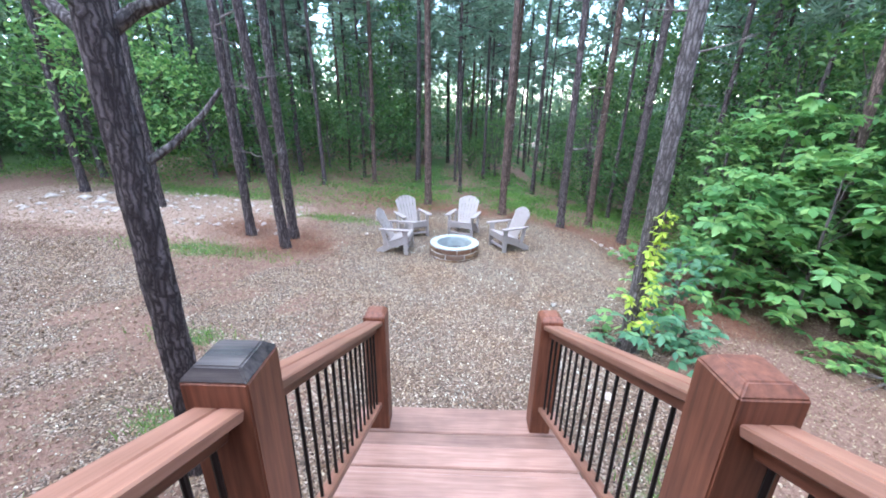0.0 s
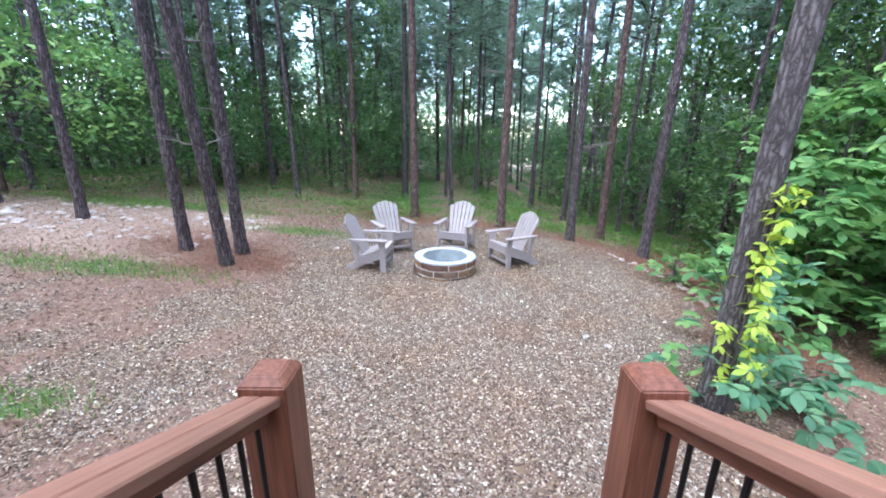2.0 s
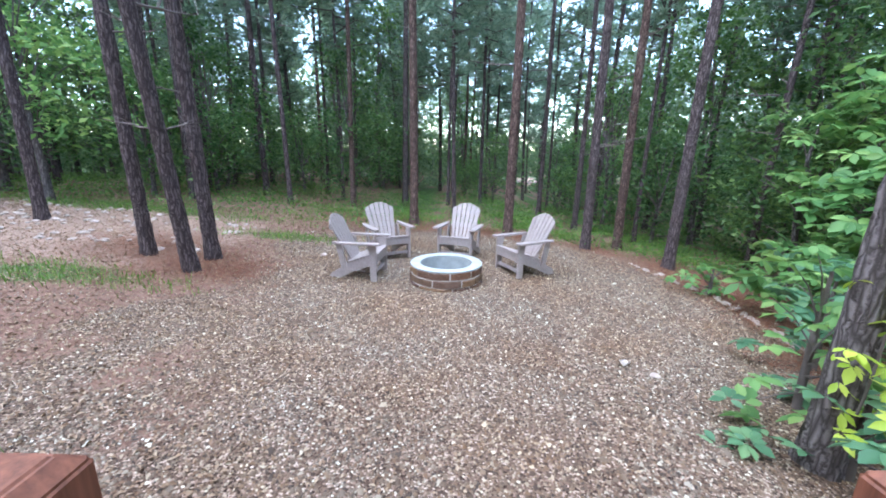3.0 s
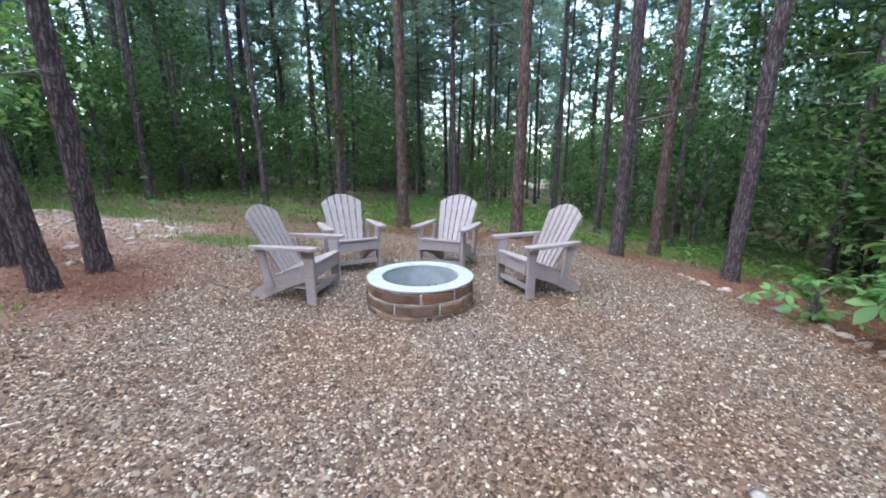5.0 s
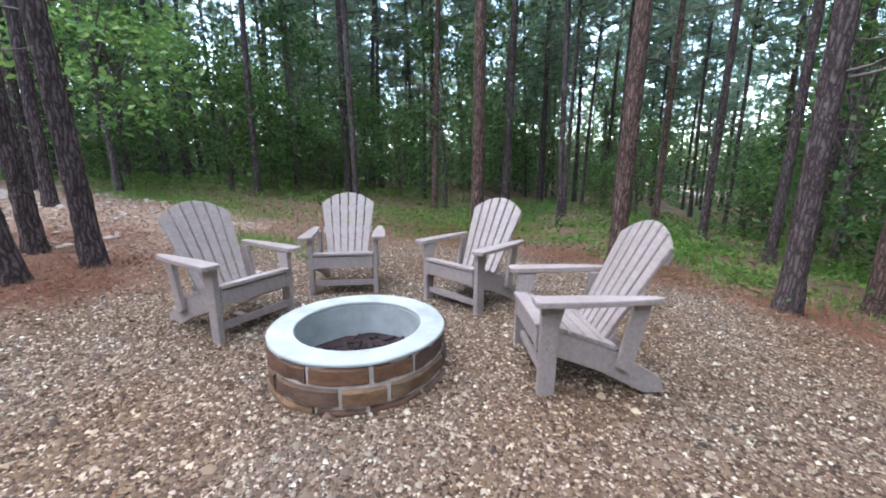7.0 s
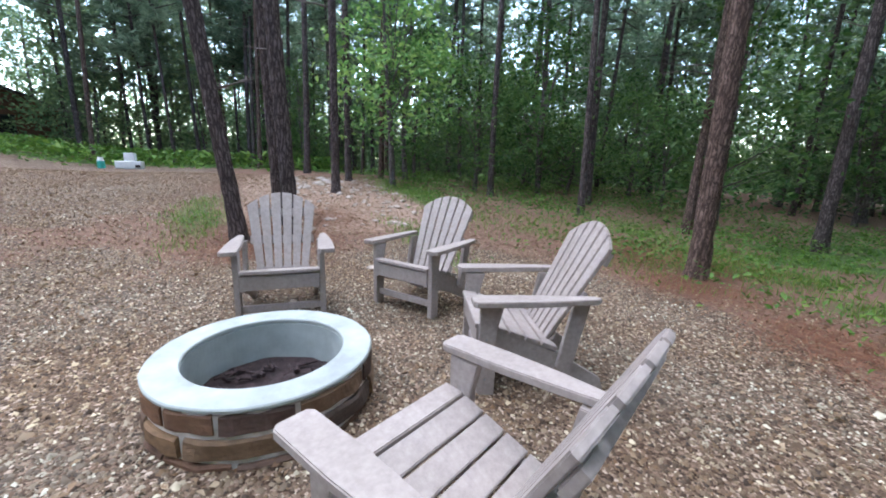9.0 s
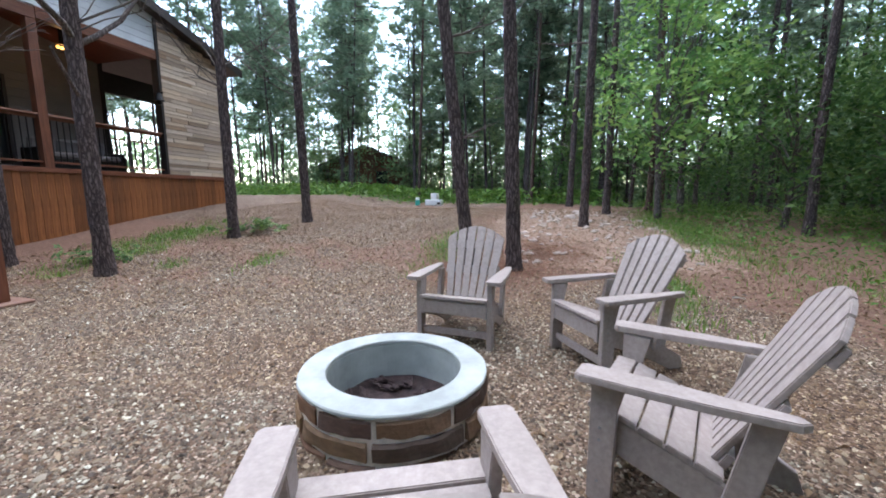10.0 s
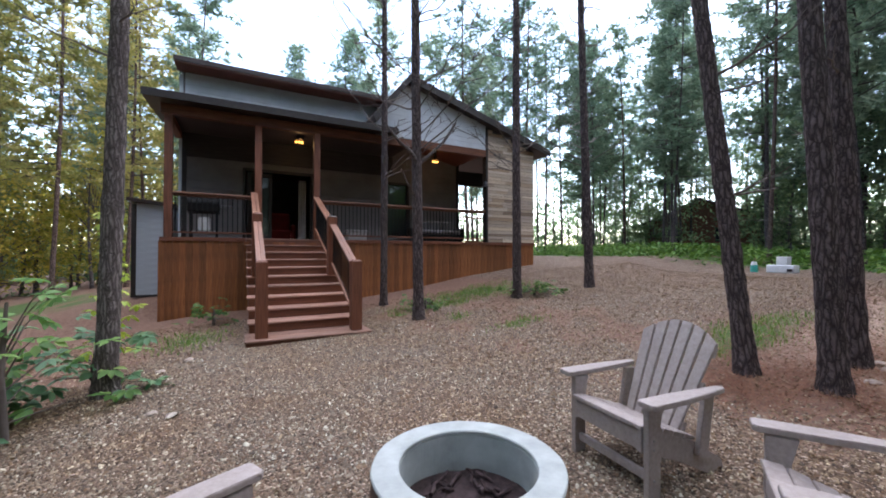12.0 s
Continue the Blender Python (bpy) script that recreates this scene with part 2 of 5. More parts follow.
# ---- mesh helpers ----
def mesh_of(name, verts, faces, mat, smooth=False):
    me = bpy.data.meshes.new(name)
    me.from_pydata([tuple(v) for v in verts], [], [tuple(f) for f in faces])
    if mat:
        me.materials.append(mat)
    if smooth:
        me.polygons.foreach_set("use_smooth", [True] * len(me.polygons))
    me.update()
    return me


def array_mesh(name, verts, size, mat, smooth=False):
    """A mesh of loose faces: verts in order, each run of `size` one face."""
    verts = np.asarray(verts, dtype=np.float32).reshape(-1, 3)
    count = len(verts) // size
    me = bpy.data.meshes.new(name)
    me.vertices.add(len(verts))
    me.vertices.foreach_set("co", verts.ravel())
    me.loops.add(len(verts))
    me.loops.foreach_set("vertex_index", np.arange(len(verts), dtype=np.int32))
    me.polygons.add(count)
    me.polygons.foreach_set("loop_start", np.arange(0, len(verts), size, dtype=np.int32))
    me.materials.append(mat)
    me.update(calc_edges=True)
    me.validate()
    return me


def indexed_mesh(name, verts, faces, mat, smooth=False):
    """A mesh from arrays, all faces with the same number of corners."""
    verts, faces = np.asarray(verts, np.float32), np.asarray(faces, np.int32)
    me = bpy.data.meshes.new(name)
    me.vertices.add(len(verts))
    me.vertices.foreach_set("co", verts.ravel())
    me.loops.add(faces.size)
    me.loops.foreach_set("vertex_index", faces.ravel())
    me.polygons.add(len(faces))
    me.polygons.foreach_set("loop_start", np.arange(0, faces.size, faces.shape[1], dtype=np.int32))
    if smooth:
        me.polygons.foreach_set("use_smooth", np.ones(len(faces), bool))
    me.materials.append(mat)
    me.update(calc_edges=True)
    return me


def empty(name, place=(0, 0, 0), turn=0.0):
    ob = new(name)
    ob.matrix_basis = pose(*place, 0, 0, turn)
    return ob


def child(name, me, parent, m=Matrix(), label=""):
    ob = new(name, me)
    ob.parent = parent
    ob.matrix_basis = m
    if label:
        ob["label"] = label
    return ob


def part(name, bm, mat, parent, label="", m=Matrix(), smooth=False):
    me = bpy.data.meshes.new(name)
    bm.to_mesh(me)
    bm.free()
    me.materials.append(mat)
    if smooth:
        me.polygons.foreach_set("use_smooth", [True] * len(me.polygons))
    return child(name, me, parent, m, label)


BOARDS = {}


def board_mesh(sx, sy, sz, mat, bevel=0.004):
    """A box with worn edges, centred; alike boards share it."""
    key = (round(sx, 4), round(sy, 4), round(sz, 4), mat.name, bevel)
    if key not in BOARDS:
        bm = bmesh.new()
        bmesh.ops.create_cube(bm, size=1.0)
        bmesh.ops.scale(bm, vec=(sx, sy, sz), verts=bm.verts)
        if bevel:
            bmesh.ops.bevel(bm, geom=list(bm.edges), offset=min(bevel, min(sx, sy, sz) * 0.3), segments=1, affect="EDGES")
        me = bpy.data.meshes.new("board")
        bm.to_mesh(me)
        bm.free()
        me.materials.append(mat)
        BOARDS[key] = me
    return BOARDS[key]


def board(name, x0, x1, y0, y1, z0, z1, mat, parent, label="", bevel=0.004):
    me = board_mesh(x1 - x0, y1 - y0, z1 - z0, mat, bevel)
    return child(name, me, parent, Matrix.Translation(((x0 + x1) / 2, (y0 + y1) / 2, (z0 + z1) / 2)), label)


def beam_between(name, a, b, wide, high, mat_y, parent, label="", bevel=0.006):
    """A board along y (in its own axes) from a to b, leaning as they lie."""
    a, b = Vector(a), Vector(b)
    d = b - a
    me = board_mesh(wide, d.length, high, mat_y, bevel)
    side = d.cross(Vector((0, 0, 1))).normalized()
    if side.length < 0.5:
        side = Vector((1, 0, 0))
    up = side.cross(d).normalized()
    m = Matrix((side, d.normalized(), up)).transposed().to_4x4()
    m.translation = (a + b) / 2
    return child(name, me, parent, m, label)


def prism(outline, y0, y1):
    """A solid with this x-z outline from y0 to y1."""
    bm = bmesh.new()
    a = [bm.verts.new((x, y0, z)) for x, z in outline]
    b = [bm.verts.new((x, y1, z)) for x, z in outline]
    k = len(outline)
    bm.faces.new(a)
    bm.faces.new(b[::-1])
    for i in range(k):
        bm.faces.new((a[i], b[i], b[(i + 1) % k], a[(i + 1) % k]))
    bmesh.ops.recalc_face_normals(bm, faces=bm.faces)
    return bm


def tube_points(points, radii, sides=8):
    """Verts and faces of a tapered tube along points."""
    pts = [Vector(p) for p in points]
    verts, faces = [], []
    for i, p in enumerate(pts):
        d = (pts[min(i + 1, len(pts) - 1)] - pts[max(i - 1, 0)]).normalized()
        ref = Vector((1, 0, 0)) if abs(d.x) < 0.8 else Vector((0, 1, 0))
        u = d.cross(ref).normalized()
        w = d.cross(u)
        for s in range(sides):
            a = 2 * math.pi * s / sides
            verts.append(p + (u * math.cos(a) + w * math.sin(a)) * radii[i])
    for i in range(len(pts) - 1):
        for s in range(sides):
            t = (s + 1) % sides
            faces.append((i * sides + s, i * sides + t, (i + 1) * sides + t, (i + 1) * sides + s))
    return verts, faces


# ---- ground ----
def soft(x, w=0.8):
    return w * np.log1p(np.exp(np.clip(np.asarray(x, float) / w, -30, 30)))


def sig(x):
    return 1 / (1 + np.exp(-np.clip(x, -40, 40)))


def height(x, y):
    """The lie of the land: up to the west, down to the east and north."""
    x, y = np.asarray(x, float), np.asarray(y, float)
    west = 0.125 * soft(-x - 2.2, 1.0)
    west = 0.95 * np.tanh(west / 0.95)
    east = -2.2 * np.tanh(0.165 * soft(x - 2.4, 0.4) / 2.2)
    north = -1.2 * np.tanh(0.035 * soft(y - 10.2, 1.0) / 1.2)
    house = 0.45 * sig((0.6 - y) / 0.7) * np.clip(-x / 7.5, -0.05, 1.0)
    wob = 0.012 * np.sin(1.9 * x + 0.7 * y) + 0.010 * np.sin(2.3 * y - 1.1 * x)
    bank = 0.5 * sig((-2.5 - y) / 0.35) * sig((x - 3.0) / 0.25)
    return -0.085 + west + east + north + house + bank + wob


def lumps(x, y, s=1.0, k=0.0):
    return (np.sin(1.3 * s * x + 2.1 + k) + np.sin(1.7 * s * y + 0.6 * s * x + k) + np.sin(2.9 * s * x - 1.9 * s * y + 1.3 * k)) / 3


def north_edge(x):
    """How far north the gravel reaches."""
    return np.where(x > 0, 12.3 - 0.40 * x, 12.3 + 0.30 * x)


def shares(x, y):
    """Share of gravel, bare clay and green at a place."""
    wob = 0.45 * lumps(x, y, 0.9)
    east_edge = 4.7 - 0.20 * (y - 8.0) - 0.09 * np.abs(y - 8) ** 1.3 * (y < 8) * 0.6 + wob * 0.4
    east_edge = np.where(y < 5.5, np.minimum(east_edge, 2.6 + 0.35 * (y - 3.0)), east_edge)
    g = sig((east_edge - x) * 3) * sig((north_edge(x) + wob * 0.5 - y) * 3)
    west_cut = sig((x + 3.0 + wob) * 3) + sig((6.6 + wob * 0.8 - y) * 3)
    g = g * np.clip(west_cut, 0, 1)
    g = g * sig((y + 0.4 - 0.42 * soft(-x - 0.5, 0.6) * (x > -9) + wob) * 3 + 2.0 * (x < -8.5))
    g = g * (1 - 0.9 * np.exp(-((x + 3.3) ** 2 + (y - 8.1) ** 2) / 0.9))
    g = g * (1 - 0.85 * sig((-1.4 - x - 0.3 * (y - 5)) * 1.2) * np.clip(0.6 + 0.8 * lumps(x, y, 2.1, 4.0), 0, 1))
    drive = sig((x + 17) * 2) * sig((-5.5 - x) * 1.5) * sig((7.2 + wob - y) * 2) * sig((y + 8) * 2)
    g = np.clip(np.maximum(g, drive), 0, 1)
    clay = sig((-3.6 - x) * 2) * sig((y - 7.3) * 2) * sig((12.0 - y) * 1.5) * sig((x + 12) * 1.5)
    green = 0.9 * sig((y - north_edge(x) - 0.7 + wob) * 2.0) * sig((x + 4.5 + wob) * 2) * np.clip(0.5 + 0.6 * lumps(x, y, 1.3, 1.0), 0, 1)
    for cx, cy, rx, ry in ((-4.9, 7.2, 1.6, 0.45), (-3.0, 10.4, 1.4, 0.42), (-2.9, 1.4, 1.3, 0.5), (-4.4, 0.9, 1.6, 0.7), (-7.6, 12.0, 3.5, 0.8), (-3.2, 4.3, 0.7, 0.25), (-1.75, 1.75, 0.25, 0.2), (-2.6, 2.9, 0.32, 0.25), (2.2, 2.2, 0.5, 0.8), (-18, 3, 2.0, 9.0), (9, -8, 5, 6)):
        d = ((x - cx) / rx) ** 2 + ((y - cy) / ry) ** 2
        green = np.maximum(green, 0.74 * np.exp(-d * 0.8) + 0.2 * lumps(x, y, 3.2) * np.exp(-d * 0.3))
    green = np.maximum(green, 0.8 * sig(-(x + 15) * 1.0) * sig((np.abs(y - 2) - 6)))
    return g, clay * (1 - g), np.clip(green, 0, 1)


def ground_sheet():
    def axis(lo, hi):
        a = list(np.arange(lo, hi, 0.13))
        step, v = 0.13, lo
        left, right = [], []
        while v > -900:
            step *= 1.25
            v -= step
            left.append(v)
        step, v = 0.13, a[-1]
        while v < 900:
            step *= 1.25
            v += step
            right.append(v)
        return np.array(left[::-1] + a + right)

    xs, ys = axis(-13, 9), axis(-3, 15)
    X, Y = np.meshgrid(xs, ys)
    Z = height(X, Y)
    verts = np.stack([X, Y, Z], -1).reshape(-1, 3)
    r, c = len(ys), len(xs)
    i = (np.arange(r - 1)[:, None] * c + np.arange(c - 1)[None, :]).ravel()
    faces = np.stack([i, i + 1, i + c + 1, i + c], -1)
    me = indexed_mesh("ground", verts, faces, GROUND, True)
    for name, v in zip(("gravel", "clay", "green"), shares(X.ravel(), Y.ravel())):
        a = me.attributes.new(name, "FLOAT", "POINT")
        a.data.foreach_set("value", np.asarray(v, np.float32))
    return tagged(new("ground", me), "gravel clearing with pine straw and green forest floor", "ground", kind="structure")


ground_sheet()


def z_at(x, y):
    return float(height(x, y))


# ---- fire pit ----
PIT = (0.332, 8.151)
PIT_Z = -0.134


def ring(r0, r1, z0, z1, a0=0.0, a1=2 * math.pi, steps=64, bump=0.0, seed=0.0):
    """A ring, or a stretch of one, with a bevelled top edge."""
    bm = bmesh.new()
    whole = a1 - a0 > 6.28
    b = min(0.012, (z1 - z0) * 0.3)
    prof = [(r0, z0), (r0, z1 - b), (r0 + b, z1), (r1 - b, z1), (r1, z1 - b), (r1, z0 + b * 0.5), (r1 - b * 0.5, z0)]
    rows = []
    for i in range(steps if whole else steps + 1):
        a = a0 + (a1 - a0) * i / steps
        row = []
        for r, z in prof:
            k = bump * noise.noise((math.cos(a) * 5 + seed, math.sin(a) * 5, z * 14)) if r > (r0 + r1) / 2 else 0
            row.append(bm.verts.new(((r + k) * math.cos(a), (r + k) * math.sin(a), z)))
        rows.append(row)
    n = len(prof)
    for i in range(len(rows) - (0 if whole else 1)):
        p, q = rows[i], rows[(i + 1) % len(rows)]
        for j in range(n):
            bm.faces.new((p[j], p[(j + 1) % n], q[(j + 1) % n], q[j]))
    if not whole:
        bm.faces.new(rows[0])
        bm.faces.new(rows[-1][::-1])
    bmesh.ops.recalc_face_normals(bm, faces=bm.faces)
    return bm


def fire_pit():
    pit = tagged(empty("fire_pit", (*PIT, PIT_Z)), "round stone fire pit with pale concrete rim and charred wood", "fire pit")
    part("core", ring(0.40, 0.530, -0.03, 0.3105), MORTAR, pit, "grey mortar between the stones")
    part("rim", ring(0.387, 0.541, 0.311, 0.332, steps=96, bump=0.004), CONCRETE, pit, "pale blue-grey concrete rim", smooth=False)
    part("lining", ring(0.388, 0.402, 0.0, 0.3105, steps=96), CONCRETE, pit, "pale concrete lining")
    rnd = random.Random(3)
    z = -0.02
    for course, h in enumerate((0.106, 0.113, 0.112)):
        a = rnd.uniform(0, 1)
        end = a + 2 * math.pi
        while a < end - 0.05:
            w = rnd.uniform(0.45, 1.0)
            if end - (a + w) < 0.3:
                w = end - a
            gap = rnd.uniform(0.016, 0.03)
            j0, j1 = rnd.uniform(0.005, 0.013), rnd.uniform(0.005, 0.013)
            part("stone", ring(0.50, 0.541 + rnd.uniform(-0.004, 0.012), z + j0, z + h - j1, a + gap, a + w - gap, max(5, int(w * 18)), 0.018, rnd.uniform(0, 90)), PIT_STONE, pit)
            a += w
        z += h
    bm = bmesh.new()
    bmesh.ops.create_circle(bm, cap_ends=True, segments=40, radius=0.392)
    bmesh.ops.subdivide_edges(bm, edges=bm.edges, cuts=3, use_grid_fill=True)
    bmesh.ops.triangulate(bm, faces=bm.faces)
    for v in bm.verts:
        v.co.z = 0.078 + 0.02 * noise.noise(v.co * 9)
    part("ash_bed", bm, ASH, pit, "black ash and embers")
    bm = bmesh.new()
    bmesh.ops.create_icosphere(bm, subdivisions=3, radius=1.0)
    for v in bm.verts:
        k = 1 + 0.4 * noise.noise(v.co * 1.6) + 0.12 * noise.noise(v.co * 5)
        v.co = Vector((0.085 * v.co.x * k, 0.055 * v.co.y * k, 0.05 * v.co.z * k))
    part("charred_log", bm, ASH, pit, "charred stump of a log", Matrix.Translation((0.06, 0.12, 0.115)))
    for i in range(44):
        a, r = rnd.uniform(0, 6.28), 0.3 * math.sqrt(rnd.random())
        L, t = rnd.uniform(0.04, 0.17), rnd.uniform(0.007, 0.02)
        pts = [Vector((rnd.uniform(-0.01, 0.01), (k / 3 - 0.5) * L, rnd.uniform(-0.01, 0.01))) for k in range(4)]
        v, f = tube_points(pts, [t * 0.8, t, t * rnd.uniform(0.7, 1), t * 0.6], 6)
        f += [tuple(range(5, -1, -1)), tuple(range(18, 24))]
        child("charred_stick", mesh_of("charred_stick", v, f, ASH), pit, pose(r * math.cos(a), r * math.sin(a), 0.09 + rnd.uniform(0, 0.03), rnd.uniform(-15, 15), 0, rnd.uniform(0, 180)))
    return pit


fire_pit()


# ---- chairs ----
def outline_slab(points, thick, axis="z", bevel=0.004):
    """A slab with a flat outline, thick along an axis, edges eased."""
    bm = bmesh.new()
    lift = {"x": lambda p, t: (t, p[0], p[1]), "y": lambda p, t: (p[0], t, p[1]), "z": lambda p, t: (p[0], p[1], t)}[axis]
    a = [bm.verts.new(lift(p, -thick / 2)) for p in points]
    b = [bm.verts.new(lift(p, thick / 2)) for p in points]
    fa, fb = bm.faces.new(a), bm.faces.new(b[::-1])
    k = len(points)
    for i in range(k):
        bm.faces.new((a[i], b[i], b[(i + 1) % k], a[(i + 1) % k]))
    bmesh.ops.recalc_face_normals(bm, faces=bm.faces)
    bmesh.ops.bevel(bm, geom=list(set(fa.edges) | set(fb.edges)), offset=bevel, segments=2, affect="EDGES")
    return bm


def adirondack(name, place, turn):
    """A slatted garden chair; its front middle at the origin, facing +y."""
    ch = empty(name, place, turn)
    ch.scale = (1, 1, 1.06)
    for s in (-1, 1):
        part("leg", outline_slab([(-0.095, 0.0), (0.0, 0.0), (0.0, 0.52), (-0.13, 0.52), (-0.10, 0.40)], 0.042, "x"), TAUPE, ch, m=Matrix.Translation((s * 0.306, -0.01, 0)))
        arm = [(-0.062, 0.02), (-0.045, 0.04), (0.045, 0.04), (0.062, 0.02), (0.061, -0.22), (0.050, -0.42), (0.024, -0.63), (0.0, -0.655), (-0.03, -0.63), (-0.048, -0.42), (-0.061, -0.22)]
        part("armrest", outline_slab([(s * x, y) for x, y in arm], 0.03), TAUPE, ch, m=pose(s * 0.343, 0, 0.541, -0.6))
        rail = [(0.0, 0.255), (0.0, 0.375), (-0.06, 0.378), (-0.44, 0.250), (-0.73, 0.085), (-0.76, 0.0), (-0.64, 0.0), (-0.37, 0.13)]
        part("side_rail", outline_slab(rail, 0.036, "x"), TAUPE, ch, m=Matrix.Translation((s * 0.265, 0, 0)))
        brace = [(-0.53, 0.13), (-0.45, 0.17), (-0.52, 0.526), (-0.61, 0.526)]
        part("rear_support", outline_slab(brace, 0.036, "x"), TAUPE, ch, m=Matrix.Translation((s * 0.304, 0, 0)))
        for y, z in ((-0.05, 0.33), (-0.05, 0.28), (-0.05, 0.11)):
            bm = bmesh.new()
            bmesh.ops.create_cone(bm, cap_ends=True, segments=10, radius1=0.007, radius2=0.005, depth=0.006)
            part("bolt", bm, STEEL, ch, "small steel bolt head", pose(s * 0.329, y, z, 0, 90 * s, 0))
    part("apron", outline_slab([(-0.252, 0.262), (0.252, 0.262), (0.252, 0.372), (-0.252, 0.372)], 0.026, "y"), TAUPE, ch, m=Matrix.Translation((0, -0.016, 0)))
    part("stretcher", outline_slab([(-0.29, 0.085), (0.29, 0.085), (0.29, 0.135), (-0.29, 0.135)], 0.032, "y"), TAUPE, ch, m=Matrix.Translation((0, -0.06, 0)))
    slope = math.degrees(math.atan2(0.133, 0.41))
    for i in range(5):
        y = -0.035 - i * 0.095
        z = 0.387 - max(0, -y - 0.06) * 0.324
        part("seat_slat", outline_slab([(-0.288, -0.045), (0.288, -0.045), (0.288, 0.045), (-0.288, 0.045)], 0.024), TAUPE, ch, m=pose(0, y, z + 0.002, slope if i else 4))
    # fanned back, leaning
    lean = 28.0
    base = pose(0, -0.412, 0.25, lean)
    for i in range(6):
        k = i - 2.5
        b0, b1 = k * 0.068, k * 0.096

        def top(u):
            return 0.740 - 1.5 * u * u

        lw, hw = 0.0275, 0.0413
        pts = [(b0 - lw, 0.0), (b0 + lw, 0.0)]
        for j in range(5):
            u = b1 + hw - j * hw / 2
            pts.append((u, top(u)))
        part("back_slat", outline_slab(pts, 0.022, "y"), TAUPE, ch, m=base)
    for h, w in ((0.06, 0.22), (0.33, 0.26), (0.57, 0.27)):
        part("back_brace", outline_slab([(-w, -0.035), (w, -0.035), (w, 0.035), (-w, 0.035)], 0.026, "y"), TAUPE, ch, m=base @ Matrix.Translation((0, -0.026, h)))
    return ch


def chairs():
    spots = (((-0.652, 8.262), (0.996, -0.091), 0.0), ((-0.596, 9.20), (0.511, -0.859), 0.005), ((0.465, 9.292), (-0.355, -0.935), -0.02), ((1.298, 8.543), (-0.908, -0.42), -0.018))
    first = None
    for (x, y), (fx, fy), sunk in spots:
        turn = math.degrees(math.atan2(fy, fx)) - 90
        place = (x, y, z_at(x, y) - 0.004 + sunk)
        if first is None:
            first = tagged(adirondack("adirondack_chair", place, turn), "taupe slatted adirondack chair on gravel beside the fire pit", "chair", "chairs round the fire pit")
        else:
            copy_thing(first, pose(*place, 0, 0, turn))


chairs()


# ---- porch stairs ----
FRONT = -1.316
DECK = 1.80
STEP_X = (-0.60, 1.36)


def nosing(k):
    return (3.24, 0.0) if k == 0 else (2.58 - 0.43 * (k - 1), 0.18 * k)


def stairs():
    st = tagged(empty("porch_stairs", (0.38, 3.0, -0.06)), "wide stained wooden porch stairs with ten faded treads", "stairs")
    inv = Matrix.Translation((-0.38, -3.0, 0.06))

    def put(ob):
        ob.matrix_basis = inv @ ob.matrix_basis

    for k in range(10):
        y, z = nosing(k)
        y2, z2 = nosing(k + 1)
        wide = 0.05 if k == 0 else 0
        mid = (y + y2 - 0.03) / 2
        put(board("tread", STEP_X[0] - wide, STEP_X[1] + wide, y2 - 0.03, mid - 0.004, z - 0.04, z - 0.002, TREAD, st, bevel=0.008))
        put(board("tread", STEP_X[0] - wide, STEP_X[1] + wide, mid + 0.004, y, z - 0.04, z, TREAD, st, bevel=0.012))
        put(board("riser", STEP_X[0] + 0.03, STEP_X[1] - 0.03, y2 - 0.055, y2 - 0.032, z + 0.002, z2 - 0.042, STAIN_X, st, bevel=0.002))
    put(board("riser", STEP_X[0] - 0.03, STEP_X[1] + 0.03, 3.19, 3.215, -0.16, -0.042, STAIN_X, st))
    for x in (STEP_X[0] + 0.05, 0.38, STEP_X[1] - 0.05):
        pts = [(2.95, -0.25), (2.5, -0.07), (-1.25, 1.54), (-1.25, 1.13)]
        put(part("stringer", outline_slab(pts, 0.045, "x"), STAIN_Y, st, m=Matrix.Translation((x, 0, 0))))
    return st


stairs()


def post_mesh(w, h, mat, hip=0.034):
    bm = bmesh.new()
    a = w / 2
    i = a - 0.034
    rows = [(a, 0.0), (a, h - hip), (i, h)]
    vs = [[bm.verts.new((sx * r, sy * r, z)) for sx, sy in ((-1, -1), (1, -1), (1, 1), (-1, 1))] for r, z in rows]
    bm.faces.new(vs[0][::-1])
    bm.faces.new(vs[-1])
    for p, q in zip(vs, vs[1:]):
        for j in range(4):
            bm.faces.new((p[j], p[(j + 1) % 4], q[(j + 1) % 4], q[j]))
    bmesh.ops.bevel(bm, geom=list(bm.edges), offset=0.006, segments=2, affect="EDGES")
    return bm


def baluster_mesh(h):
    bm = bmesh.new()
    bmesh.ops.create_cone(bm, cap_ends=False, segments=8, radius1=0.0105, radius2=0.0105, depth=h)
    me = bpy.data.meshes.new("baluster")
    bm.to_mesh(me)
    bm.free()
    me.materials.append(DARK_IRON)
    return me


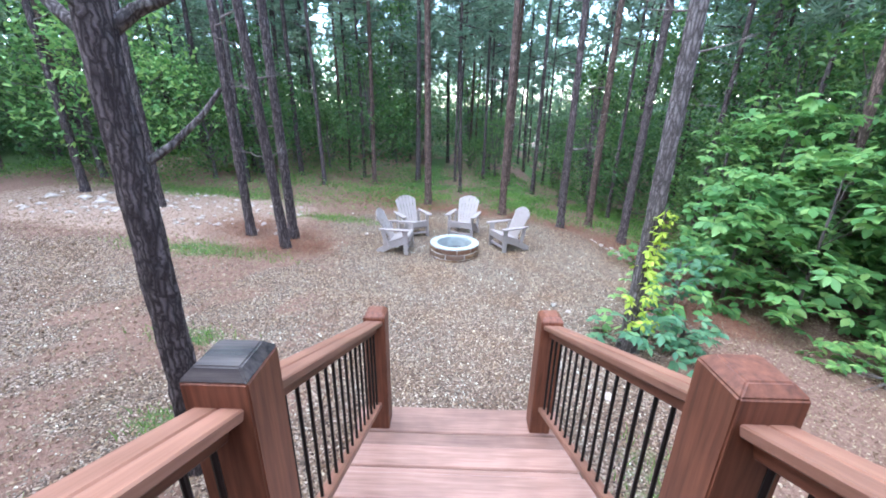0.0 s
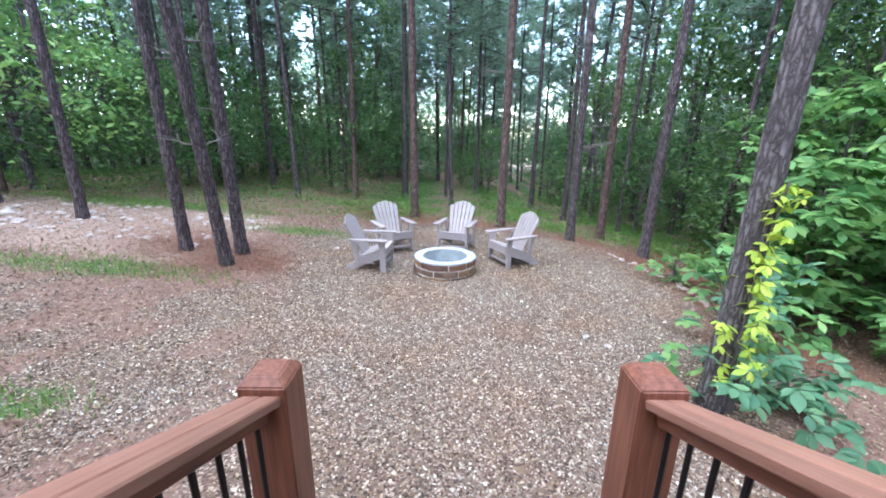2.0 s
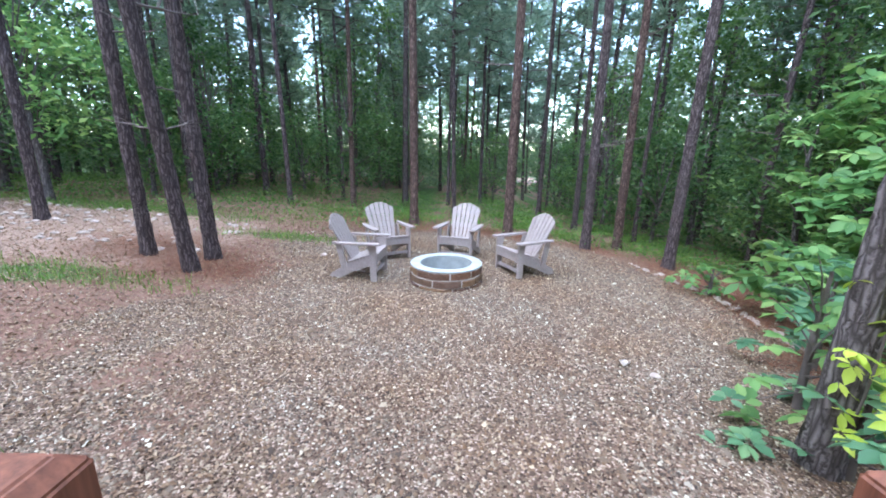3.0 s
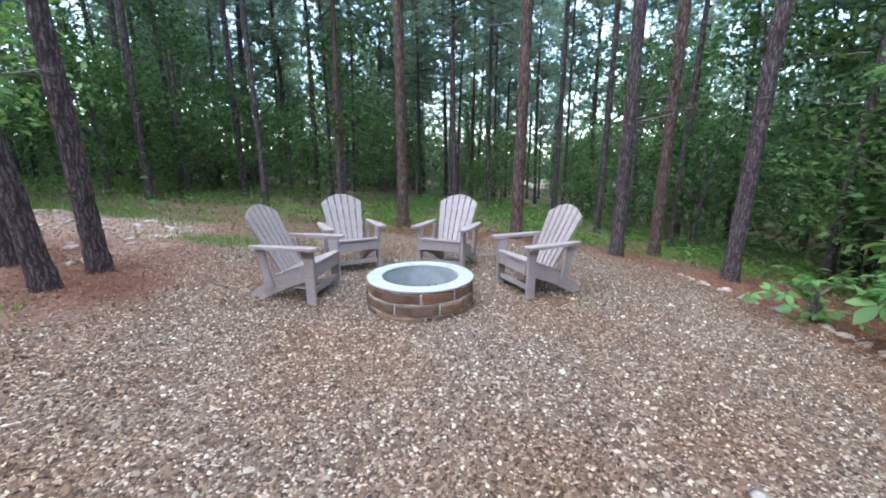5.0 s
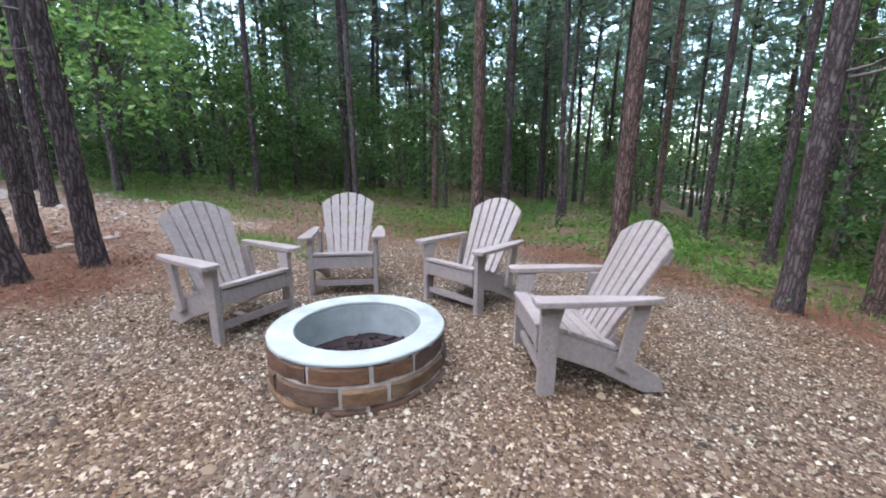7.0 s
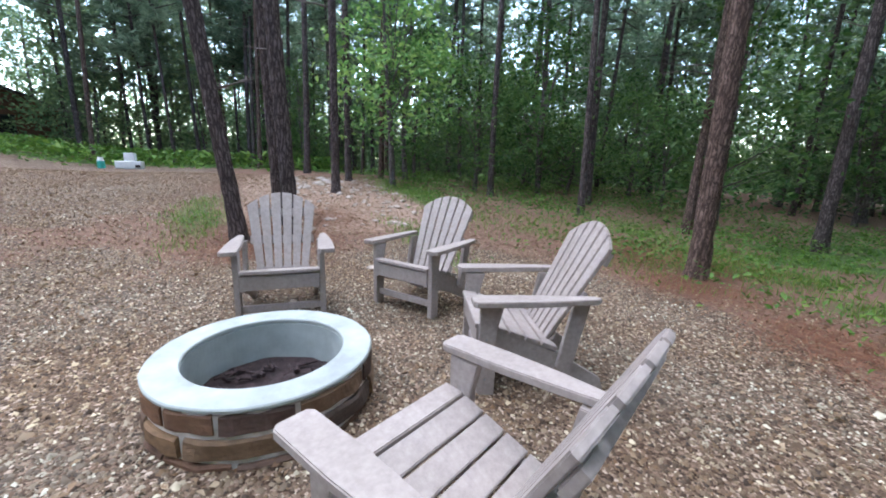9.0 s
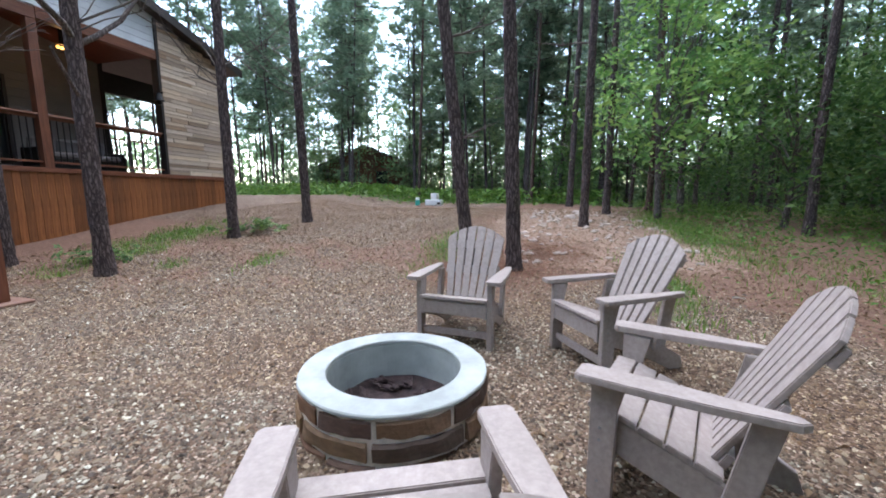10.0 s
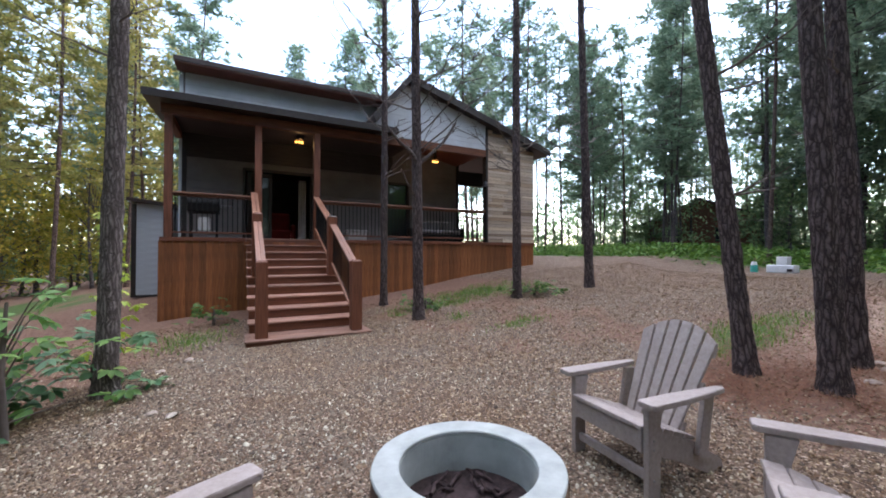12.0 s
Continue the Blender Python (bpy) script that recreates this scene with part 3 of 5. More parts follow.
def sloping_rail(name, x, y0, z0, y1, z1, bottom_gap, label):
    """A handrail between two posts, with iron balusters and a foot rail."""
    r = tagged(empty(name, (x, (y0 + y1) / 2, (z0 + z1) / 2 - bottom_gap)), label, "railing", "stair railings")
    inv = r.matrix_basis.inverted()
    for nm, w, h, dz, dx, mat in (("handrail", 0.075, 0.04, -0.02, -0.0385, RAIL_Y), ("handrail", 0.075, 0.04, -0.02, 0.0385, RAIL_Y), ("sub_rail", 0.045, 0.07, -0.078, 0, STAIN_Y), ("foot_rail", 0.075, 0.045, -bottom_gap + 0.02, 0, RAIL_Y)):
        ob = beam_between(nm, (x + dx, y0, z0 + dz), (x + dx, y1, z1 + dz), w, h, mat, r)
        ob.matrix_basis = inv @ ob.matrix_basis
    n = int(abs(y1 - y0) / 0.112)
    h = bottom_gap - 0.10
    me = baluster_mesh(h)
    for i in range(n):
        f = (i + 0.5) / n
        p = (x, y0 + (y1 - y0) * f, z0 + (z1 - z0) * f - 0.10 - h / 2 + 0.02)
        child("baluster", me, r, inv @ Matrix.Translation(p))
    return r


NEWEL_X = (-0.402, 1.162)
newel = tagged(part("newel_post", post_mesh(0.19, 1.275, STAIN_Z), STAIN_Z, None), "square red-brown newel post with a chamfered top", "post", "newel posts")
newel.matrix_basis = Matrix.Translation((NEWEL_X[0], 3.02, 0.0))
copy_thing(newel, Matrix.Translation((NEWEL_X[1], 3.02, 0.0)))


def blackened_top(post):
    """The weathered, blackened top of one post, a hip a hair proud of it."""
    bm = bmesh.new()
    lo, hi = 0.1015, 0.0685
    a = [bm.verts.new((sx * lo, sy * lo, 0)) for sx, sy in ((-1, -1), (1, -1), (1, 1), (-1, 1))]
    b = [bm.verts.new((sx * hi, sy * hi, 0.0365)) for sx, sy in ((-1, -1), (1, -1), (1, 1), (-1, 1))]
    bm.faces.new(b)
    bm.faces.new(a[::-1])
    for j in range(4):
        bm.faces.new((a[j], a[(j + 1) % 4], b[(j + 1) % 4], b[j]))
    bmesh.ops.bevel(bm, geom=bm.edges[:], offset=0.005, segments=2, affect="EDGES")
    return part("post_top", bm, WEATHERED, post, "wet blackened post top", Matrix.Translation((0, 0, 1.36 - 0.034)))


mid_newel = tagged(part("newel_post", post_mesh(0.20, 1.36, STAIN_Z), STAIN_Z, None), "square red-brown newel post standing on the stairs", "post", "newel posts")
mid_newel.matrix_basis = Matrix.Translation((NEWEL_X[0], 0.94, 0.90))
copy_thing(mid_newel, Matrix.Translation((NEWEL_X[1], 0.94, 0.90)))
blackened_top(mid_newel)
for x in NEWEL_X:
    sloping_rail("stair_railing", x, 2.925, 1.205, 1.04, 2.07, 0.93, "lower stair railing with faded handrail and black balusters")
    sloping_rail("stair_railing", x, 0.84, 2.14, -1.22, 3.0, 0.93, "upper stair railing with faded handrail and black balusters")


# ---- cabin ----
WALL_Y = -3.62


def lap_siding(name, parent, x0, x1, y, z0, z1, mat, pitch=0.16, cut=None):
    """Lapped boards on a wall that faces +y; cut(z) may narrow a row."""
    z = z0
    while z < z1 - 0.01:
        h = min(pitch, z1 - z)
        a, b = (x0, x1) if cut is None else cut(z + h / 2)
        if b - a > 0.05:
            bm = bmesh.new()
            v = [bm.verts.new(p) for p in ((a, y, z), (b, y, z), (b, y + 0.022, z), (a, y + 0.022, z), (a, y, z + h), (b, y, z + h), (b, y + 0.006, z + h), (a, y + 0.006, z + h))]
            for f in ((0, 1, 2, 3), (4, 7, 6, 5), (3, 2, 6, 7), (0, 4, 5, 1), (1, 5, 6, 2), (0, 3, 7, 4)):
                bm.faces.new([v[i] for i in f])
            bmesh.ops.recalc_face_normals(bm, faces=bm.faces)
            part("siding_board", bm, mat, parent)
        z += h


def cabin():
    home = tagged(empty("cabin"), "wooden cabin with a raised porch and dark roofs", "cabin")
    # deck and skirt
    board("deck", -8.36, 3.16, WALL_Y - 0.1, FRONT - 0.03, DECK - 0.14, DECK, TREAD, home, "stained porch floor")
    board("deck_trim", -8.40, STEP_X[0] + 0.0, FRONT - 0.03, FRONT + 0.03, DECK - 0.10, DECK - 0.002, STAIN_X, home, "red-brown deck edge board")
    board("deck_trim", STEP_X[1], 3.20, FRONT - 0.03, FRONT + 0.03, DECK - 0.10, DECK - 0.002, STAIN_X, home, "red-brown deck edge board")
    skirt = child("skirt", board_mesh(11.5, 0.03, 2.3, STAIN_X, 0.0), home, Matrix.Translation((-2.6, FRONT - 0.07, 0.50)), "orange-brown vertical board skirt under the porch")
    rnd = random.Random(5)
    x = -8.38
    while x < 3.16:
        w = rnd.choice((0.135, 0.14, 0.145))
        zb = z_at(x, FRONT) - 0.12
        hh = round(DECK - 0.10 - zb, 1)
        me = board_mesh(w - 0.006, 0.022, hh, SKIRT, 0.003)
        child("plank", me, skirt, Matrix.Translation((x + w / 2 + 2.6, 0.07 - 0.016 + rnd.uniform(-0.003, 0.003), DECK - 0.10 - hh / 2 - 0.50)))
        x += w
    child("skirt", board_mesh(0.03, 2.4, 2.4, SKIRT, 0.0), home, Matrix.Translation((3.13, FRONT - 1.25, 0.45)), "side skirt of the porch")
    child("skirt", board_mesh(0.03, 8.0, 2.4, SKIRT, 0.0), home, Matrix.Translation((-8.34, FRONT - 4.1, 0.45)), "far side skirt of the porch")
    # rear wall of the porch with the door opening
    DX0, DX1, DTOP = -0.62, 1.33, 4.0
    WX0, WX1, WB, WT = -4.15, -3.35, 2.1, 4.0
    # these walls carry part of the porch shade in their grey
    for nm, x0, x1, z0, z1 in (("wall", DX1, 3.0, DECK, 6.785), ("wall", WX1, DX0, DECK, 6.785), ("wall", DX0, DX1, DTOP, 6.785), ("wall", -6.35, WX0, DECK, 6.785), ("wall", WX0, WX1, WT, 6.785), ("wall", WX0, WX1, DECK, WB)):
        board(nm, x0, x1, WALL_Y - 0.16, WALL_Y, z0, z1, GREY_WALL, home, "grey porch wall, darkened in colour for porch shade", 0.0)
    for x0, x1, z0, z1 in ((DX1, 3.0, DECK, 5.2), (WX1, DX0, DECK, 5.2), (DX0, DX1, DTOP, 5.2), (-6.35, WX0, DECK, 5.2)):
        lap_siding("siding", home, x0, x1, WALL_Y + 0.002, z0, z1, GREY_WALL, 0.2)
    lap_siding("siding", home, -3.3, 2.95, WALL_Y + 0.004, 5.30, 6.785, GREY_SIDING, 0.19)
    # dark upper boards; the band doubles as the overhang's shade on the wall
    board("header_panel", -3.55, 2.9, WALL_Y + 0.03, WALL_Y + 0.055, 4.28, 4.985, DARK_WALL, home, "dark boards above the porch door, also standing in for roof shade")
    for x0, x1 in ((2.9, 3.02), (-6.42, -6.3)):
        board("corner_board", x0, x1, WALL_Y - 0.18, WALL_Y + 0.035, DECK, 5.3, BLACK_TRIM, home, "dark corner trim")
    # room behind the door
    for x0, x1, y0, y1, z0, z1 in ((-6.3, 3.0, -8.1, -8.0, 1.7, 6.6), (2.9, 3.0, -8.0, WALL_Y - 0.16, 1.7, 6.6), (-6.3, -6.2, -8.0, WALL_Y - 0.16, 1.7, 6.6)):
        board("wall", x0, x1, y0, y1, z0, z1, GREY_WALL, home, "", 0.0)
    board("inner_floor", -6.3, 3.0, -8.0, WALL_Y - 0.1, 1.68, DECK - 0.004, STAIN_X, home, "", 0.0)
    board("inner_ceiling", -6.3, 3.0, -8.0, WALL_Y - 0.16, 4.55, 4.6, CEDAR, home, "", 0.0)
    # door: fixed glazed leaf, open gap, frame
    for x0, x1, z0, z1 in ((DX0 - 0.09, DX0, DECK, DTOP + 0.1), (DX1, DX1 + 0.09, DECK, DTOP + 0.1), (DX0, DX1, DTOP, DTOP + 0.1)):
        board("door_frame", x0, x1, WALL_Y - 0.14, WALL_Y + 0.05, z0, z1, BLACK_TRIM, home, "dark door frame")
    leaf = child("door", board_mesh(0.12, 0.05, 2.16, BLACK_TRIM), home, Matrix.Translation((1.24, WALL_Y - 0.06, DECK + 1.1)), "dark glazed door leaf")
    child("stile", board_mesh(0.1, 0.05, 2.16, BLACK_TRIM), leaf, Matrix.Translation((-0.62, 0, 0)))
    child("rail", board_mesh(0.56, 0.05, 0.12, BLACK_TRIM), leaf, Matrix.Translation((-0.31, 0, 1.02)))
    child("rail", board_mesh(0.56, 0.05, 0.2, BLACK_TRIM), leaf, Matrix.Translation((-0.31, 0, -0.98)))
    child("pane", board_mesh(0.53, 0.008, 1.86, GLASS, 0.0), leaf, Matrix.Translation((-0.31, 0, 0.03)), "reflecting glass pane")
    # window
    for x0, x1, z0, z1 in ((WX0 - 0.07, WX0, WB - 0.07, WT + 0.07), (WX1, WX1 + 0.07, WB - 0.07, WT + 0.07), (WX0, WX1, WT, WT + 0.07), (WX0, WX1, WB - 0.07, WB)):
        board("window_frame", x0, x1, WALL_Y - 0.12, WALL_Y + 0.05, z0, z1, BLACK_TRIM, home, "dark window frame")
    board("pane", WX0, WX1, WALL_Y - 0.08, WALL_Y - 0.07, WB, WT, GLASS, home, "window glass", 0.0)
    # posts and beams
    for x in (3.04, 1.06, -0.45, -3.58):
        board("porch_post", x - 0.085, x + 0.085, FRONT - 0.17, FRONT, DECK, 4.80, STAIN_Z, home, "square red-brown porch post")
    board("beam", -3.66, 3.2, FRONT - 0.16, FRONT + 0.01, 4.80, 5.04, STAIN_X, home, "dark red-brown porch beam")
    board("beam", -6.28, -3.67, FRONT - 0.16, FRONT + 0.015, 4.83, 5.06, STAIN_X, home, "red-brown beam under the gable")
    board("beam", 3.02, 3.18, WALL_Y, FRONT - 0.165, 4.80, 5.03, STAIN_Y, home, "side beam of the porch")
    # porch roof, a lean-to
    pr = [(-0.95, 5.05), (-0.95, 5.21), (WALL_Y, 5.38), (WALL_Y, 5.22)]
    part("porch_roof", outline_slab(pr, 6.3, "x", 0.004), ROOF_METAL, home, "dark metal porch roof", Matrix.Translation((0.36, 0, 0)))
    for i in range(15):
        xx = 3.4 - i * 0.42
        beam_between("roof_seam", (xx, -0.96, 5.22), (xx, WALL_Y, 5.39), 0.03, 0.03, ROOF_METAL, home)
    board("fascia", -2.75, 3.52, -0.955, -0.925, 5.04, 5.225, BLACK_TRIM, home, "black roof edge")
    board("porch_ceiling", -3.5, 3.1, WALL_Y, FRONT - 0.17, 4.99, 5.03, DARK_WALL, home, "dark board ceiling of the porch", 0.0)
    # upper roof with deep red soffit
    up = [(-2.95, 6.83), (-2.95, 6.95), (-9.0, 8.1), (-9.0, 7.96)]
    part("upper_roof", outline_slab(up, 8.2, "x", 0.004), ROOF_METAL, home, "dark upper roof", Matrix.Translation((-0.95, 0, 0)))
    board("fascia", -4.0, 3.17, -2.955, -2.93, 6.83, 6.965, ROOF_METAL, home, "dark brown roof edge board")
    sof = [(-2.956, 6.79), (-2.956, 6.82), (WALL_Y, 6.82), (WALL_Y, 6.79)]
    part("soffit", outline_slab(sof, 7.2, "x", 0.003), CEDAR, home, "red-brown soffit", Matrix.Translation((-0.45, 0, 0)))
    part("side_wall", outline_slab([(WALL_Y, 5.2), (WALL_Y, 6.72), (-8.9, 7.9), (-8.9, 1.7), (WALL_Y, 1.7)], 0.1, "x", 0.002), GREY_SIDING, home, "grey side wall", Matrix.Translation((3.05, 0, 0)))
    # gable over the wide end of the porch
    gx, gz, sl = -3.20, 6.80, 0.287

    def rake(x):
        return gz - sl * (gx - x) if x < gx else gz - 1.32 * (x - gx)

    face = [(-2.2, rake(-2.2)), (gx, gz), (-6.28, rake(-6.28)), (-6.28, 5.06), (-2.2, 5.06)]
    part("gable", prism(face, FRONT - 0.13, FRONT - 0.03), GREY_SIDING, home, "blue-grey gable wall")
    lap_siding("siding", home, -6.28, -2.2, FRONT - 0.03, 5.08, 6.7, GREY_SIDING, 0.17, lambda z: (max(-6.22, gx - (gz - z) / sl + 0.05), min(-2.25, gx + (gz - z) / 1.32 - 0.06)))
    for x0, x1, y0, th in ((-8.95, gx, FRONT + 0.28, 0.16),):
        roof = [(x0, rake(x0)), (gx, gz + 0.05), (gx, gz + 0.05 + th), (x0, rake(x0) + th)]
        part("gable_roof", prism(roof, -7.0, y0), ROOF_METAL, home, "dark gable roof slope")
        part("rake_board", prism([(x0 - 0.01, rake(x0) - 0.06), (gx, gz - 0.02), (gx, gz + 0.22), (x0 - 0.01, rake(x0) + 0.17)], y0, y0 + 0.03), BLACK_TRIM, home, "dark rake board")
    roof = [(-2.1, rake(-2.1)), (gx, gz + 0.05), (gx, gz + 0.22), (-2.0, rake(-2.1) + 0.16)]
    part("gable_roof", prism(roof, -4.2, FRONT + 0.28), ROOF_METAL, home, "dark gable roof slope")
    part("rake_board", prism([(-2.1, rake(-2.1) - 0.04), (gx, gz - 0.02), (gx, gz + 0.22), (-2.0, rake(-2.1) + 0.18)], FRONT + 0.28, FRONT + 0.31), BLACK_TRIM, home, "dark rake board")
    ceil = [(-6.3, 4.95), (-3.6, 5.55), (-3.6, 5.6), (-6.3, 5.0)]
    part("vaulted_ceiling", prism(ceil, WALL_Y - 0.4, FRONT - 0.17), CEDAR, home, "red cedar ceiling under the gable")
    # wing wall of reclaimed boards
    wing = part("wing_wall", prism([(-8.38, DECK), (-6.28, DECK), (-6.28, rake(-6.28) - 0.02), (-8.38, rake(-8.38) - 0.02)], FRONT - 0.20, FRONT - 0.02), DARK_WALL, home, "wall of mixed reclaimed boards")
    z = DECK
    while z < 5.9:
        h = rnd.uniform(0.085, 0.135)
        lim = -8.39
        if z + h > rake(-8.39) - 0.03:
            lim = gx - (gz - (z + h) - 0.03) / sl
        xa = max(lim, -8.39)
        while xa < -6.3:
            L = min(rnd.uniform(0.5, 1.5), -6.275 - xa)
            if -6.275 - xa - L < 0.2:
                L = -6.275 - xa
            child("reclaimed_board", board_mesh(round(L, 2) - 0.010, 0.022 + rnd.choice((0, 0.008, 0.016)), round(h, 2) - 0.011, RUSTIC, 0.003), wing, Matrix.Translation((xa + L / 2, FRONT - 0.004, z + h / 2)))
            xa += L
        z += h
    board("corner_board", -6.29, -6.21, FRONT - 0.2, FRONT + 0.03, DECK, rake(-6.25) - 0.04, BLACK_TRIM, home, "dark corner trim")
    # porch railings
    for x0, x1 in ((1.145, 2.955), (-3.495, -0.535), (-6.20, -3.665)):
        board("handrail", x0, x1, FRONT - 0.155, FRONT - 0.005, 2.88, 2.92, RAIL_X, home, "faded porch handrail")
        board("sub_rail", x0, x1, FRONT - 0.10, FRONT - 0.06, 2.81, 2.879, STAIN_X, home)
        board("foot_rail", x0, x1, FRONT - 0.115, FRONT - 0.045, 1.90, 1.94, STAIN_X, home)
        n = int((x1 - x0) / 0.112)
        me = baluster_mesh(0.88)
        for i in range(n):
            child("baluster", me, home, Matrix.Translation((x0 + (i + 0.5) * (x1 - x0) / n, FRONT - 0.08, 2.375)))
    for zz in (2.88, 1.9):
        board("handrail", -8.2, -6.43, WALL_Y - 0.12, WALL_Y - 0.04, zz, zz + 0.045, STAIN_X, home, "rear porch rail")
    me = baluster_mesh(0.94)
    for i in range(15):
        child("baluster", me, home, Matrix.Translation((-8.15 + i * 0.118, WALL_Y - 0.08, 2.41)))
    board("porch_post", -8.34, -8.2, WALL_Y - 0.16, WALL_Y, DECK, 5.2, BLACK_TRIM, home, "dark rear porch post")
    board("beam", -8.3, -6.4, WALL_Y - 0.16, WALL_Y, 4.22, 4.8, BLACK_TRIM, home, "dark rear beam")
    return home


def glass_mat():
    n = Nodes("window_glass")
    n.done((0.02, 0.025, 0.028), 0.04, n.noise(3, 2), 0.0004, 0.1, spec=0.8)
    return n.mat


GLASS = glass_mat()
cabin()


def curtain():
    bm = bmesh.new()
    n = 40
    cols = []
    for i in range(n + 1):
        u = i / n
        cols.append([bm.verts.new((-0.52 + 0.26 * u, WALL_Y - 0.26 + 0.035 * math.sin(u * 26), DECK + z)) for z in (0.02, 0.9, 2.1)])
    for a, b in zip(cols, cols[1:]):
        for j in range(2):
            bm.faces.new((a[j], b[j], b[j + 1], a[j + 1]))
    bmesh.ops.solidify(bm, geom=bm.faces[:], thickness=0.006)
    return tagged(part("curtain", bm, FABRIC, None, smooth=True), "pale curtain hanging inside the open door", "curtain")


curtain()


def lamp_glow():
    n = Nodes("warm_lamp_glass")
    n.done((0.9, 0.6, 0.3), 0.3)
    n.bsdf.inputs["Emission Color"].default_value = (1.0, 0.45, 0.09, 1)
    n.bsdf.inputs["Emission Strength"].default_value = 0.5
    return n.mat


GLOW = lamp_glow()


def ceiling_lamp(x, y, z, top):
    lamp = tagged(empty("ceiling_lamp", (x, y, z)), "small warm glowing lamp under the porch ceiling", "lamp", "porch lamps")
    bm = bmesh.new()
    bmesh.ops.create_cone(bm, cap_ends=True, segments=20, radius1=0.05, radius2=0.05, depth=top - z - 0.06)
    part("stem", bm, BLACK_TRIM, lamp, m=Matrix.Translation((0, 0, (top - z + 0.06) / 2)))
    for s in (-1, 0, 1):
        bm = bmesh.new()
        bmesh.ops.create_uvsphere(bm, u_segments=14, v_segments=10, radius=0.036)
        part("bulb", bm, GLOW, lamp, "glowing warm bulb", Matrix.Translation((s * 0.085, 0, 0.0)), True)
    bm = bmesh.new()
    bmesh.ops.create_cone(bm, cap_ends=True, segments=20, radius1=0.14, radius2=0.10, depth=0.04)
    part("plate", bm, BLACK_TRIM, lamp, m=Matrix.Translation((0, 0, 0.075)))
    glow = new("lamp_light", bpy.data.lights.new("lamp_light", "POINT"))
    glow.data.energy, glow.data.color, glow.data.shadow_soft_size = 0.5, (1.0, 0.62, 0.3), 0.05
    glow.location = (x, y, z - 0.1)
    return lamp


ceiling_lamp(-0.10, -2.4, 4.80, 5.0)
ceiling_lamp(-4.75, -2.4, 4.72, 5.36)


def wall_shed():
    s = tagged(empty("storage_shed", (3.78, -4.1, z_at(3.78, -4.1))), "small grey lap-sided shed with black trim", "shed")
    zt = 2.85 - z_at(3.78, -4.1)
    child("body", board_mesh(0.95, 1.6, zt, SHED_SIDING, 0.0), s, Matrix.Translation((0, -0.8, zt / 2)))
    z = 0.05
    while z < zt - 0.1:
        child("siding_board", board_mesh(0.80, 0.02, 0.175, SHED_SIDING, 0.004), s, pose(0, 0.012, z + 0.09, 3))
        z += 0.18
    for x in (-0.44, 0.44):
        child("corner_board", board_mesh(0.12, 0.05, zt, BLACK_TRIM), s, Matrix.Translation((x, 0.01, zt / 2)))
    child("roof", board_mesh(1.2, 2.0, 0.1, ROOF_METAL), s, pose(0, -0.8, zt + 0.05, 0, -7))
    child("base_trim", board_mesh(0.95, 0.05, 0.07, BLACK_TRIM), s, Matrix.Translation((0, 0.012, 0.03)))


wall_shed()


# ---- trees ----
def leaf_faces(centres, size, rng, upward=0.6, fold=0.25, slim=0.5):
    """Kite-shaped folded leaves (two triangles each) at these centres."""
    n = len(centres)
    nrm = rng.normal(size=(n, 3))
    nrm[:, 2] = np.abs(nrm[:, 2]) + upward
    nrm /= np.linalg.norm(nrm, axis=1)[:, None]
    d = rng.normal(size=(n, 3))
    d -= nrm * np.sum(d * nrm, 1)[:, None]
    d /= np.linalg.norm(d, axis=1)[:, None]
    s = np.cross(nrm, d)
    L = (size * rng.uniform(0.65, 1.35, n))[:, None]
    base, tip = centres - d * L * 0.5, centres + d * L * 0.5 - nrm * L * 0.12
    left = centres + s * L * slim * 0.5 + nrm * L * fold * 0.3 - d * L * 0.05
    right = centres - s * L * slim * 0.5 + nrm * L * fold * 0.3 - d * L * 0.05
    verts = np.stack([base, left, tip, right], 1).reshape(-1, 3)
    i = np.arange(n)[:, None] * 4
    tris = np.concatenate([i + np.array([[0, 2, 1]]), i + np.array([[0, 3, 2]])], 1).reshape(-1, 3)
    return verts, tris


def fan_leaves(centres, leaf, rng, count=6, droop=0.25):
    """Compound leaves: leaflets spread like fingers from each centre."""
    n = len(centres)
    up = rng.normal(size=(n, 3)) * 0.30 + np.array([0, 0, 1.0])
    up /= np.linalg.norm(up, axis=1)[:, None]
    head = rng.normal(size=(n, 3))
    head -= up * np.sum(head * up, 1)[:, None]
    head /= np.linalg.norm(head, axis=1)[:, None]
    side = np.cross(up, head)
    vs = []
    for k in range(count):
        a = (k / (count - 1) - 0.5) * 3.6 + rng.normal(size=n) * 0.12
        d = head * np.cos(a)[:, None] + side * np.sin(a)[:, None] - up * (droop * rng.uniform(0.4, 1.6, n))[:, None]
        s = np.cross(up, d)
        L = (leaf * rng.uniform(0.75, 1.2, n) * (1.0 - 0.25 * abs(k / (count - 1) - 0.5) * 2))[:, None]
        b = centres + d * L * 0.12
        lift = up * L * 0.07
        vs.append(np.stack([b, b + d * L * 0.35 + s * L * 0.24 + lift, b + d * L * 0.68 + s * L * 0.25 + lift, b + d * L - up * L * 0.06, b + d * L * 0.68 - s * L * 0.25 + lift, b + d * L * 0.35 - s * L * 0.24 + lift], 1))
    v = np.concatenate(vs).reshape(-1, 3)
    i = np.arange(n * count)[:, None] * 6
    f = np.concatenate([i + np.array([[0, 2, 1]]), i + np.array([[0, 3, 2]]), i + np.array([[0, 5, 4]]), i + np.array([[0, 4, 3]])], 1).reshape(-1, 3)
    return v, f


